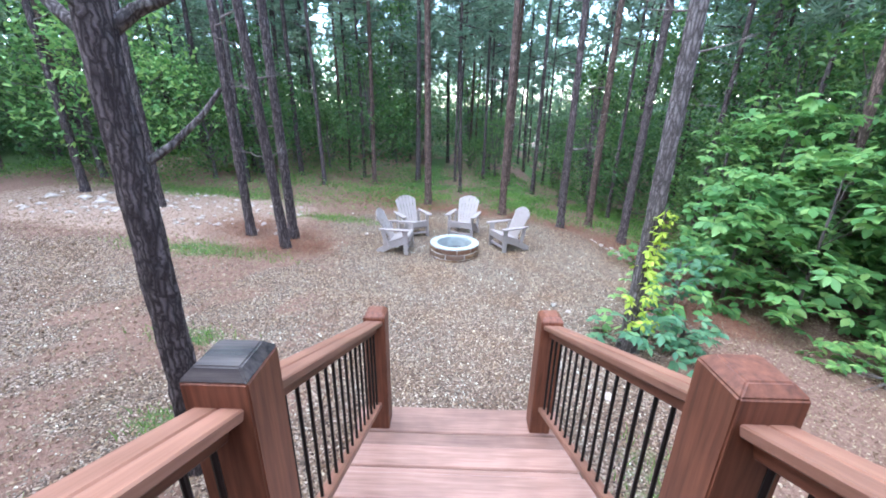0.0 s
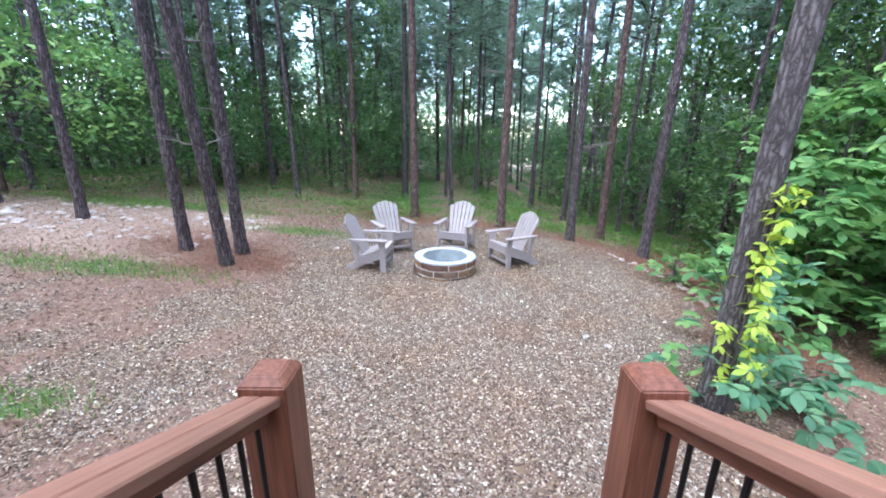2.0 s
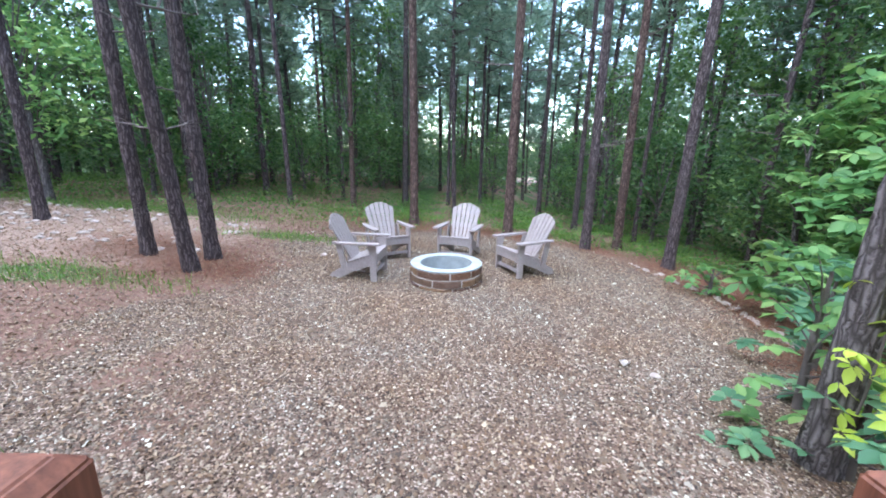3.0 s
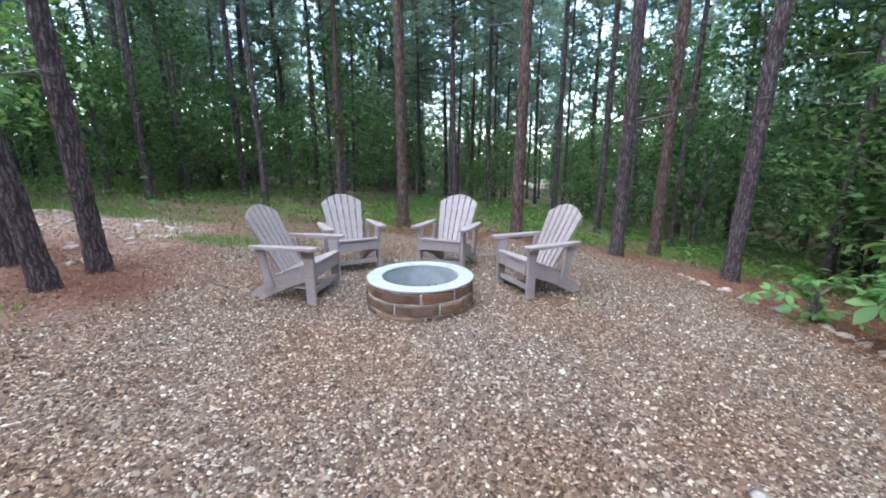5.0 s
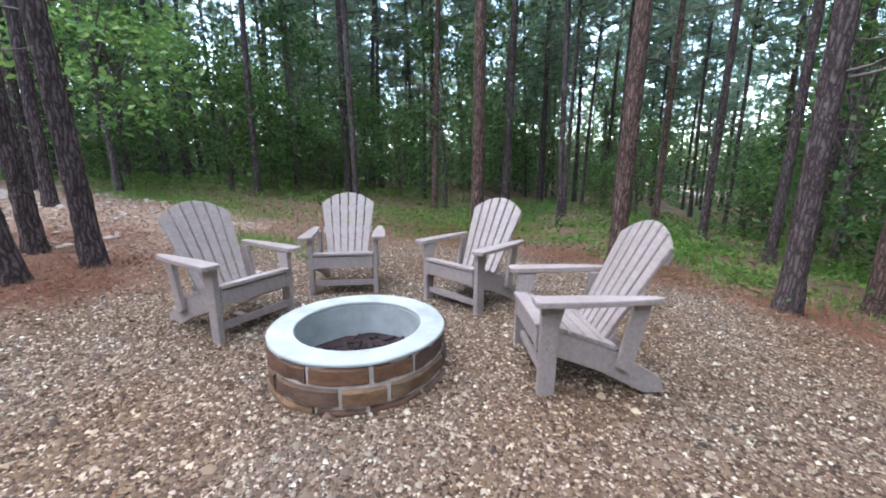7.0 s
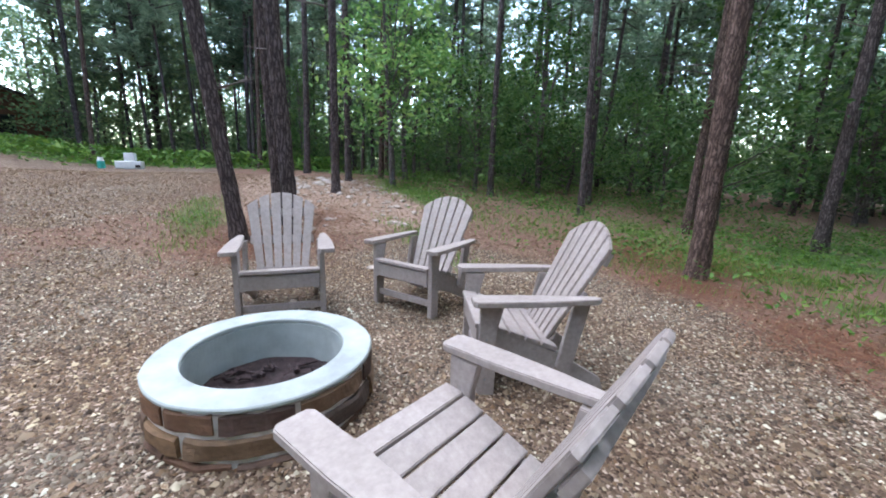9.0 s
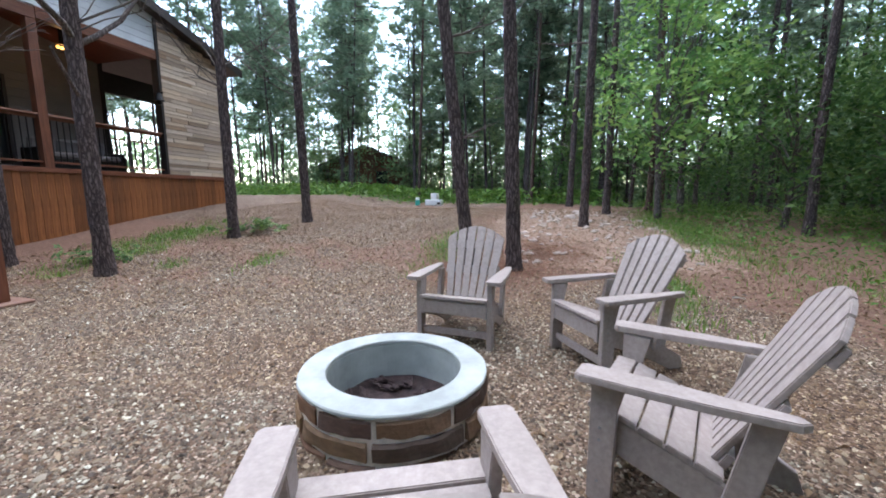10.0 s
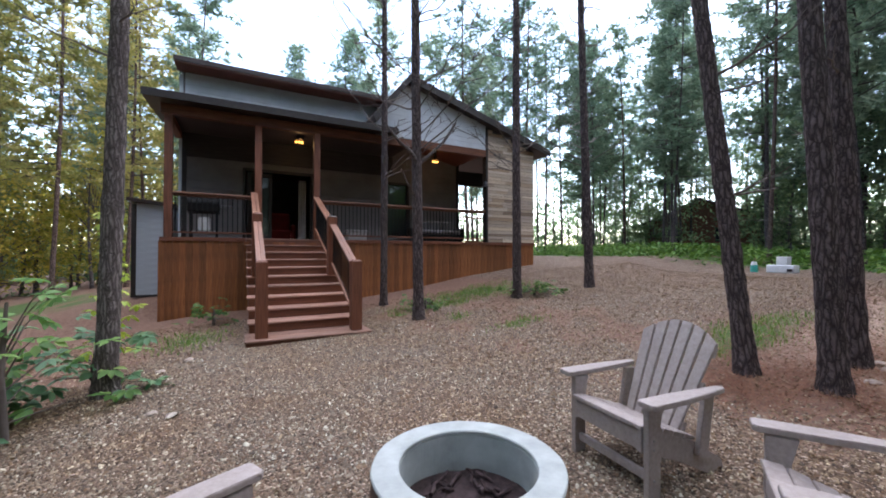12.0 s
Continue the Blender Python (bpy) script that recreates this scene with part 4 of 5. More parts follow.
def clumped(rng, clumps, per, spread):
    """Points scattered in flattened sprays about clump centres."""
    out = []
    for c in clumps:
        k = int(per * rng.uniform(0.6, 1.4))
        p = rng.normal(size=(k, 3)) * np.array([1, 1, 0.42]) * spread * rng.uniform(0.7, 1.3)
        tilt = rng.normal(size=2) * 0.35
        p[:, 2] += p[:, 0] * tilt[0] + p[:, 1] * tilt[1]
        out.append(p + c)
    return np.concatenate(out)


def broad_crown(seed, h, r, mat, leaf, clumps, per, low=0.12):
    rng = np.random.default_rng(seed)
    cs = []
    while len(cs) < clumps:
        u = rng.uniform(low, 1.0)
        wide = r * (math.sin(min(1, (u + 0.12) * 1.05) * math.pi * 0.93) ** 0.6 + 0.1)
        a = rng.uniform(0, 2 * math.pi)
        q = wide * rng.uniform(0.25, 1.0) ** 0.6
        cs.append((q * math.cos(a), q * math.sin(a), u * h))
    pts = clumped(rng, np.array(cs), per, 0.13 * r + 0.16)
    pts = pts[pts[:, 2] > 0.1]
    v, f = leaf_faces(pts, leaf, rng)
    return indexed_mesh("crown", v, f, mat), cs


def with_wood(leaves, verts, faces, mat):
    """The leaf mesh with its twigs in the same mesh, as a second material."""
    n, k = len(leaves.vertices), len(leaves.polygons)
    lv, lf = np.empty(n * 3, np.float32), np.empty(k * 3, np.int32)
    leaves.vertices.foreach_get("co", lv)
    leaves.loops.foreach_get("vertex_index", lf)
    q = np.array(faces, np.int32) + n
    tri = np.concatenate([q[:, [0, 1, 2]], q[:, [0, 2, 3]]])
    me = indexed_mesh("foliage", np.concatenate([lv.reshape(-1, 3), np.array([tuple(v) for v in verts], np.float32)]), np.concatenate([lf.reshape(-1, 3), tri]), leaves.materials[0])
    me.materials.append(mat)
    me.polygons.foreach_set("material_index", np.concatenate([np.zeros(k, np.int32), np.ones(len(tri), np.int32)]))
    me.update()
    return me


def limbs_to(cs, h, r0, mat, rng, count=12):
    verts, faces = [], []
    for c in [cs[i] for i in rng.choice(len(cs), min(count, len(cs)), False)]:
        z0 = max(0.15, c[2] * 0.62)
        p = [Vector((0, 0, z0)), Vector((c[0] * 0.5, c[1] * 0.5, z0 + (c[2] - z0) * 0.65)), Vector(c)]
        v, f = tube_points(p, [r0 * 0.4, r0 * 0.26, r0 * 0.1], 5)
        k = len(verts)
        verts += v
        faces += [tuple(i + k for i in q) for q in f]
    return verts, faces


def pine_crown(seed, h, r, start, leaf=0.34, tufts=420, branches=44, per=11, w=0.034):
    rng = np.random.default_rng(seed)
    cs, tubes_v, tubes_f = [], [], []
    for b in range(branches):
        u = start + (1 - start) * ((b + rng.uniform(0, 1)) / branches)
        a = rng.uniform(0, 2 * math.pi)
        L = r * (1 - 0.6 * ((u - start) / (1 - start)) ** 3.0) * rng.uniform(0.3, 1.1)
        rise = rng.uniform(-0.1, 0.35) * L
        tip = np.array([L * math.cos(a), L * math.sin(a), u * h + rise])
        v, f = tube_points([(0, 0, u * h), tuple((tip * 0.5 + np.array([0, 0, u * h * 0.5 + rise * 0.05]))), tuple(tip)], [0.03, 0.02, 0.008], 4)
        k = len(tubes_v)
        tubes_v += v
        tubes_f += [tuple(i + k for i in q) for q in f]
        for j in range(tufts // branches):
            s = rng.uniform(0.35, 1.05)
            cs.append(np.array([tip[0] * s, tip[1] * s, u * h + rise * s]) + rng.normal(size=3) * 0.24 * np.array([1, 1, 0.7]))
    cs = np.array(cs)
    c = np.repeat(cs, per, 0)
    d = rng.normal(size=c.shape)
    d[:, 2] = d[:, 2] * 0.7 + 0.25
    d /= np.linalg.norm(d, axis=1)[:, None]
    s = np.cross(d, rng.normal(size=c.shape))
    s /= np.linalg.norm(s, axis=1)[:, None]
    L = leaf * rng.uniform(0.6, 1.2, len(c))[:, None]
    tri = np.stack([c - s * w, c + s * w, c + d * L], 1)
    crown = indexed_mesh("crown", tri.reshape(-1, 3), np.arange(len(c) * 3).reshape(-1, 3), NEEDLE)
    return with_wood(crown, tubes_v, tubes_f, PINE_BARK)


def dead_branch(seed, length=(0.5, 1.2), climb=(-0.1, 0.55), thick=0.017, twigs=(2, 5)):
    """One bare branch growing out along x, with a few twigs."""
    rng = random.Random(seed)
    L, rise = rng.uniform(*length), rng.uniform(*climb)
    pts = [Vector((0.05 + L * k / 5, rng.uniform(-0.05, 0.05) * k * L, L * rise * (k / 5) ** 1.3)) for k in range(6)]
    verts, faces = tube_points(pts, [thick * (1 - 0.15 * k) for k in range(6)], 5)
    for j in range(rng.randrange(*twigs)):
        q = pts[rng.randrange(2, 6)]
        e = q + Vector((rng.uniform(0.05, 0.35), rng.uniform(-0.3, 0.3), rng.uniform(-0.05, 0.3)))
        v, f = tube_points([q, (q + e) / 2 + Vector((0, 0, 0.02)), e], [0.007, 0.005, 0.003], 4)
        k = len(verts)
        verts += v
        faces += [tuple(i + k for i in r) for r in f]
    return mesh_of("dead_branch", verts, faces, TWIG, True)


def trunk_mesh(seed, r, h, mat, sides=10, rings=14, rough=0.0, bend=0.12):
    rng = random.Random(seed)
    ph, ph2 = rng.uniform(0, 6), rng.uniform(0, 6)
    verts, faces = [], []
    for i in range(rings + 1):
        u = (i / rings) ** 1.25
        z = u * h - 0.15
        ox, oy = bend * math.sin(u * 4 + ph) - bend * math.sin(ph), bend * math.sin(u * 3.1 + ph2) - bend * math.sin(ph2)
        rr = r * (1 - 0.72 * u) * (1 + 0.38 * math.exp(-max(0, z) * 5.5))
        for s in range(sides):
            a = 2 * math.pi * s / sides
            k = rr
            if rough:
                q = Vector((math.cos(a) * r * 26, math.sin(a) * r * 26, z * 5.5 + seed * 7))
                ridge = abs(noise.noise(q)) * 1.6 + 0.5 * noise.noise(q * 2.3)
                k += rough * min(1.0, ridge)
            verts.append((ox + k * math.cos(a), oy + k * math.sin(a), z))
    for i in range(rings):
        for s in range(sides):
            t = (s + 1) % sides
            faces.append((i * sides + s, i * sides + t, (i + 1) * sides + t, (i + 1) * sides + s))
    return mesh_of("trunk", verts, faces, mat, True)


TRUNKS = [trunk_mesh(i, r, h, m, 10, 14) for i, (r, h, m) in enumerate(((0.085, 17, PINE_BARK), (0.11, 19, PINE_BARK), (0.10, 18, RED_BARK), (0.075, 15, PINE_BARK), (0.125, 20, PINE_BARK), (0.095, 18, PINE_BARK), (0.07, 16, PINE_BARK)))]
TRUNK_H = (17, 19, 18, 15, 20, 18, 16)
CROWNS = [pine_crown(20 + i, h, rr, 0.36 + 0.06 * (i % 3)) for i, (h, rr) in enumerate(zip(TRUNK_H, (2.1, 2.5, 2.3, 1.9, 2.7, 2.2, 2.0)))]
THIN_CROWNS = [pine_crown(120 + i, h, 1.5, 0.72, 0.3, 130, 26) for i, h in enumerate(TRUNK_H)]
FAR_CROWNS = [pine_crown(140 + i, h, 2.3, 0.26 + 0.05 * (i % 3), 0.40, 640, 50, 8, 0.045) for i, h in enumerate(TRUNK_H)]
DEAD = [dead_branch(40 + i) for i in range(8)]
BARE = [dead_branch(70 + i, (1.2, 2.5), (0.55, 1.3), 0.015, (9, 14)) for i in range(6)]


def pine(x, y, kind=0, trunk=None, lean=(0, 0), dead=9, label="tall slender pine with rough bark and a thin crown"):
    t = tagged(new("pine_tree"), label, "tree", "forest pines")
    t.matrix_basis = pose(x, y, z_at(x, y), lean[0], lean[1], 0 if trunk else (x * 71 + y * 37) % 360)
    child("trunk", trunk or TRUNKS[kind], t)
    turn = pose(0, 0, 0, 0, 0, (x * 53 + y * 91) % 360)
    child("crown", THIN_CROWNS[kind] if trunk else FAR_CROWNS[kind] if math.hypot(x, y - 6) > 21 and (x > -12 or int(-x * 10) % 2) else CROWNS[kind], t, turn)
    rnd = random.Random(int(x * 1000) + int(y * 7000))
    for i in range(dead):
        z = rnd.uniform(1.8, 8.5) if dead < 15 else rnd.uniform(3.2, 8.5)
        child("dead_branch", DEAD[rnd.randrange(8)] if dead < 15 or i % 3 == 0 else BARE[rnd.randrange(6)], t, pose(0, 0, z, 0, 0, rnd.uniform(0, 360)) @ Matrix.Scale(rnd.uniform(0.6, 1.3), 4), "" if i else "bare grey dead branch")
    return t


NEAR = (
    (-1.90, 2.50, 0.115, 1, PINE_BARK, (0, 0.6)), (-1.84, 0.40, 0.095, 0, PINE_BARK, (0, 0)), (-4.87, 2.09, 0.115, 1, PINE_BARK, (0, 0)),
    (-6.93, 2.61, 0.12, 5, PINE_BARK, (0, 1.5)), (-4.40, 8.42, 0.10, 4, PINE_BARK, (2.0, 0)), 
    (-3.37, 7.86, 0.10, 0, PINE_BARK, (6.0, -1.0)), (-3.45, 8.53, 0.105, 0, PINE_BARK, (2.5, 0)), (-0.58, 13.25, 0.12, 5, RED_BARK, (0, 0)),
    (1.87, 12.1, 0.115, 2, RED_BARK, (0, 0.5)), (3.51, 11.15, 0.105, 0, PINE_BARK, (0, 0)), (5.14, 10.6, 0.115, 1, PINE_BARK, (0, 1)),
    (4.75, 12.3, 0.11, 2, RED_BARK, (0, 0)), (2.75, 4.65, 0.105, 6, GREY_BARK, (2.0, -0.3)), (-7.5, 9.83, 0.10, 1, PINE_BARK, (0, 0)), (-10.3, 10.7, 0.105, 1, PINE_BARK, (0, -1)),
)
for i, (x, y, r, kind, mat, lean) in enumerate(NEAR):
    tm = trunk_mesh(100 + i, r * 0.93, TRUNK_H[kind], mat, 32, 120, r * 0.16, 0.03)
    pine(x, y, kind, tm, lean, 32 if i < 4 else 8, label="pine with deeply plated bark at the edge of the clearing")

near_pine = [o for o in scene.objects if o.name.startswith("pine_tree")][0]
for pts, r in ((((0, 0, 2.55), (0.20, 0.14, 2.72), (0.38, 0.26, 2.92), (0.50, 0.33, 3.10)), 0.03), (((0, 0, 3.35), (0.18, 0.10, 3.52), (0.45, 0.18, 3.66), (0.8, 0.3, 3.95)), 0.05), (((0, 0, 3.3), (-0.25, 0.05, 3.5), (-0.6, 0.1, 3.85), (-0.9, 0.1, 4.3)), 0.045)):
    v, f = tube_points(pts, [r, r * 0.85, r * 0.7, r * 0.5], 9)
    child("broken_limb", mesh_of("broken_limb", v, f, GREY_BARK, True), near_pine, label="pale broken limb")

FAR_KNOWN = ((-4.9, 15.4), (-6.5, 17.2), (-3.2, 17.0), (-8.4, 16.8), (-11.5, 18.7), (4.6, 15.3), (6.2, 14.4), (7.9, 11.9), (10.0, 13.5), (-11.8, 12.2), (0.6, 16.2), (-1.4, 18.6), (3.9, 17.5), (8.6, 9.8), (11.5, 10.5))
placed = [(n[0], n[1]) for n in NEAR]
for i, (x, y) in enumerate(FAR_KNOWN):
    pine(x, y, i % 7)
    placed.append((x, y))


def open_land(x, y):
    """True where no tree of the wood may stand."""
    if -9.8 < x < 4.6 and -3 < y < 11.2:
        return True
    if -10.5 < x < 5.5 and -14 < y < -0.5:
        return True
    if -19 < x < -8 and -9 < y < 8.0:
        return True
    if 4 < x < 9 and -9 < y < 6.0:
        return True
    if -6 < x < 6 and 10 < y < 13.5:
        return True
    if 5 < x < 15 and -26 < y < 1 and (int(x * 7) + int(y * 5)) % 5:
        return True
    return -9.8 < x < -5 and 7 < y < 12.5


rng = random.Random(11)
for want, lo, hi, gap in ((90, 8, 24, 1.7), (230, 22, 46, 1.9)):
    made, tries = 0, 0
    while made < want and tries < 9000:
        tries += 1
        a, d = rng.uniform(0, 2 * math.pi), math.sqrt(rng.uniform(lo * lo, hi * hi))
        x, y = 0 + d * math.cos(a), 6 + d * math.sin(a)
        if open_land(x, y) or any((x - p) ** 2 + (y - q) ** 2 < gap * gap for p, q in placed):
            continue
        placed.append((x, y))
        kind, lean = rng.randrange(7), (rng.uniform(-2, 2), rng.uniform(-2, 2))
        if not (-4 < x < -1.5 and 13 < y < 15.2):
            pine(x, y, kind, None, lean, 7 if d < 17 else 3 if d < 22 else 0)
        made += 1

for i in range(46):
    a, d = math.pi + rng.uniform(-0.6, 0.7), rng.uniform(19, 40)
    kind, lean = rng.choice((0, 3, 6)), (rng.uniform(-2, 2), rng.uniform(-2, 2))
    if i % 4:
        pine(d * math.cos(a), 5 + d * math.sin(a), kind, None, lean, 0)

# broadleaf saplings and undergrowth
SAPLINGS = []
for i, (h, r, leaf, n, per) in enumerate(((5.5, 1.7, 0.16, 70, 44), (7.5, 2.0, 0.18, 80, 46), (4.0, 1.5, 0.15, 56, 44), (9.0, 2.3, 0.19, 90, 46), (2.4, 1.2, 0.13, 40, 42))):
    crown, cs = broad_crown(60 + i, h, r, LEAF_MID, leaf, n, per)
    crown = with_wood(crown, *limbs_to(cs, h, 0.06, TWIG, np.random.default_rng(i), 16), TWIG)
    SAPLINGS.append((crown, trunk_mesh(200 + i, 0.05 + 0.006 * h, h * 0.92, GREY_BARK, 8, 10, 0, 0.15)))


# distant saplings, haze painted into their leaf colour
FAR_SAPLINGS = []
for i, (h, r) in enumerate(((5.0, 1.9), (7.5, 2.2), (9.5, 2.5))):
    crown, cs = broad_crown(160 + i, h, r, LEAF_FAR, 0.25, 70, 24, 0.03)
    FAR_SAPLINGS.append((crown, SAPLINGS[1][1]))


def sapling(x, y, kind, group="undergrowth trees", label="young broadleaf tree with dense green leaves", scale=1.0):
    t = tagged(new("young_tree"), label, "tree", group)
    t.matrix_basis = pose(x, y, z_at(x, y), 0, 0, (x * 77 + y * 31) % 360) @ Matrix.Scale(scale, 4)
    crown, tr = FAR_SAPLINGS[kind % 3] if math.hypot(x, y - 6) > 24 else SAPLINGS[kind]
    child("trunk", tr, t)
    child("crown", crown, t)
    return t


seen_at = []
made, tries = 0, 0
while made < 190 and tries < 9000:
    tries += 1
    a, d = rng.uniform(0, 2 * math.pi), math.sqrt(rng.uniform(9 ** 2, 40 ** 2))
    x, y = d * math.cos(a), 6 + d * math.sin(a)
    if open_land(x, y) or (-7 < x < 9 and 6 < y < 17.5) or (x < -8 and -14 < y < 9 and d < 25) or any((x - p) ** 2 + (y - q) ** 2 < 1.6 for p, q in seen_at):
        continue
    if y < -10 and 1.5 - 0.876 * (10 - y) < x < 5:
        continue
    if x > 5 and y < 3 and rng.random() < 0.6:
        continue
    seen_at.append((x, y))
    sapling(x, y, rng.choice((0, 0, 1, 2, 2, 4, 2)) if d < 26 else rng.randrange(3), scale=rng.uniform(0.75, 1.2))
    made += 1
for i in range(34):
    a = math.pi + rng.uniform(-0.85, 0.75)
    d = rng.uniform(25, 42)
    sapling(d * math.cos(a), 6 + d * math.sin(a), rng.randrange(3), scale=rng.uniform(0.3, 0.62))
low = random.Random(29)
for i in range(64):
    a, d = math.pi + low.uniform(-0.75, 0.6), low.uniform(27, 45)
    sapling(d * math.cos(a), 6 + d * math.sin(a), low.randrange(3), scale=low.uniform(0.45, 0.95))
for i in range(8):
    a, d = low.uniform(1.62, 2.4), low.uniform(23, 38)
    sapling(d * math.cos(a), 6 + d * math.sin(a), 1 + i % 2, scale=low.uniform(1.1, 1.5))
for x, y, k, s in ((8.8, 8.5, 0, 1.0), (7.5, 10.2, 2, 1.0), (10.0, 6.0, 1, 0.9), (9.3, 11.0, 0, 1.1), (11.0, 8.5, 1, 1.0), (7.0, 14.8, 2, 0.9), (6.2, 17.0, 0, 1.0), (-3.5, 18.5, 0, 1.0), (-8.8, 14.5, 2, 1.0), (-12.5, 13.8, 0, 1.0), (10.5, 13.6, 3, 1.0), (12.6, 12.0, 3, 1.05), (14.0, 15.2, 3, 1.1), (11.6, 16.8, 3, 1.0), (13.2, 9.4, 3, 0.95), (9.0, 16.0, 1, 1.0)):
    sapling(x, y, k, scale=s)


# eastern trees, their sunlit look put into the leaf colour
GOLD = []
for i, (h, r) in enumerate(((6.5, 2.0), (9.5, 2.4))):
    crown, cs = broad_crown(90 + i, h, r, LEAF_SUNLIT, 0.22, 75, 30)
    GOLD.append((with_wood(crown, *limbs_to(cs, h, 0.06, TWIG, np.random.default_rng(i), 16), TWIG), SAPLINGS[1][1]))
# pine needles yellowed to stand in for the sun on them
SUNLIT_NEEDLE = foliage("sunlit_yellow_pine_needles", (0.0, (0.25, 0.26, 0.09)), (0.5, (0.41, 0.37, 0.13)), (1.0, (0.58, 0.48, 0.20)), through_light=0.7)
GOLD_CROWNS = []
for i in (1, 4):
    me = pine_crown(180 + i, TRUNK_H[i], 2.4, 0.24, 0.40, 640, 50, 8, 0.045)
    me.materials[0] = SUNLIT_NEEDLE
    GOLD_CROWNS.append(me)
gold = random.Random(41)
for i in range(12):
    x, y = 6.6 + 1.8 * (i % 6) + gold.uniform(-0.4, 0.4), gold.uniform(-16, -9) if i < 6 else gold.uniform(-30, -17)
    t = tagged(new("pine_tree"), "tall pine beyond the cabin, warm sunlight painted into its needles", "tree", "forest pines")
    t.matrix_basis = pose(x, y, z_at(x, y), gold.uniform(-1.5, 1.5), gold.uniform(-1.5, 1.5), gold.uniform(0, 360))
    child("trunk", TRUNKS[2], t)
    child("crown", GOLD_CROWNS[i % 2], t)
for i in range(6):
    x, y = rng.uniform(6.5, 20), rng.uniform(-34, -14)
    t = tagged(new("young_tree"), "broadleaf tree beyond the cabin, warm sunlight painted into its leaves", "tree", "undergrowth trees")
    t.matrix_basis = pose(x, y, z_at(x, y), 0, 0, rng.uniform(0, 360)) @ Matrix.Scale(rng.uniform(0.8, 1.3), 4)
    child("trunk", GOLD[i % 2][1], t)
    child("crown", GOLD[i % 2][0], t)


crown, cs = broad_crown(95, 7.0, 1.7, LEAF_NEAR, 0.2, 60, 34, 0.25)
crown = with_wood(crown, *limbs_to(cs, 7.0, 0.05, TWIG, np.random.default_rng(9), 16), TWIG)
for x, y, s in ((-9.4, 11.9, 0.95), (-11.9, 13.2, 1.1)):
    t = tagged(new("young_tree"), "slender young broadleaf tree with fresh green leaves", "tree", "undergrowth trees")
    t.matrix_basis = pose(x, y, z_at(x, y), 0, 0, x * 40) @ Matrix.Scale(s, 4)
    child("trunk", SAPLINGS[1][1], t)
    child("crown", crown, t)
for i in range(6):
    x, y = low.uniform(7.5, 22), low.uniform(-38, -14)
    t = tagged(new("young_tree"), "broadleaf tree beyond the cabin, warm sunlight painted into its leaves", "tree", "undergrowth trees")
    t.matrix_basis = pose(x, y, z_at(x, y), 0, 0, low.uniform(0, 360)) @ Matrix.Scale(low.uniform(0.9, 1.4), 4)
    child("trunk", GOLD[i % 2][1], t)
    child("crown", GOLD[i % 2][0], t)


def leafy(seed, cs, per, spread, leaf, mat, slim=0.55):
    rg = np.random.default_rng(seed)
    pts = clumped(rg, np.array(cs), per, spread)
    v, f = fan_leaves(pts[pts[:, 2] > 0.05], leaf, rg)
    return indexed_mesh("leaves", v, f, mat)


def big_shrub(x, y, h, r, seed, mat, leaf, clumps, per, label):
    """A broad sapling with large leaves in flat sprays on bare stems."""
    rg = np.random.default_rng(seed)
    t = tagged(new("leafy_shrub"), label, "shrub", "shrubs by the clearing")
    t.matrix_basis = pose(x, y, z_at(x, y))
    cs = []
    for i in range(clumps):
        a, u = rg.uniform(0, 2 * math.pi), rg.uniform(0.08, 1)
        q = r * math.sqrt(rg.uniform(0.08, 1)) * (1.05 - 0.6 * u ** 2)
        cs.append((q * math.cos(a), q * math.sin(a), u * h))
    v, f = limbs_to(cs, h, 0.022, TWIG, rg, min(clumps, 14))
    child("foliage", with_wood(leafy(seed, cs, max(4, per // 5), 0.17, leaf, mat), v, f, TWIG), t)
    vv, ff = tube_points([(0, 0, -0.05), (0.02, 0.03, h * 0.4), (0, 0, h * 0.85)], [0.035, 0.028, 0.012], 7)
    child("stem", mesh_of("stem", vv, ff, TWIG, True), t, label="thin grey-brown stem")
    return t


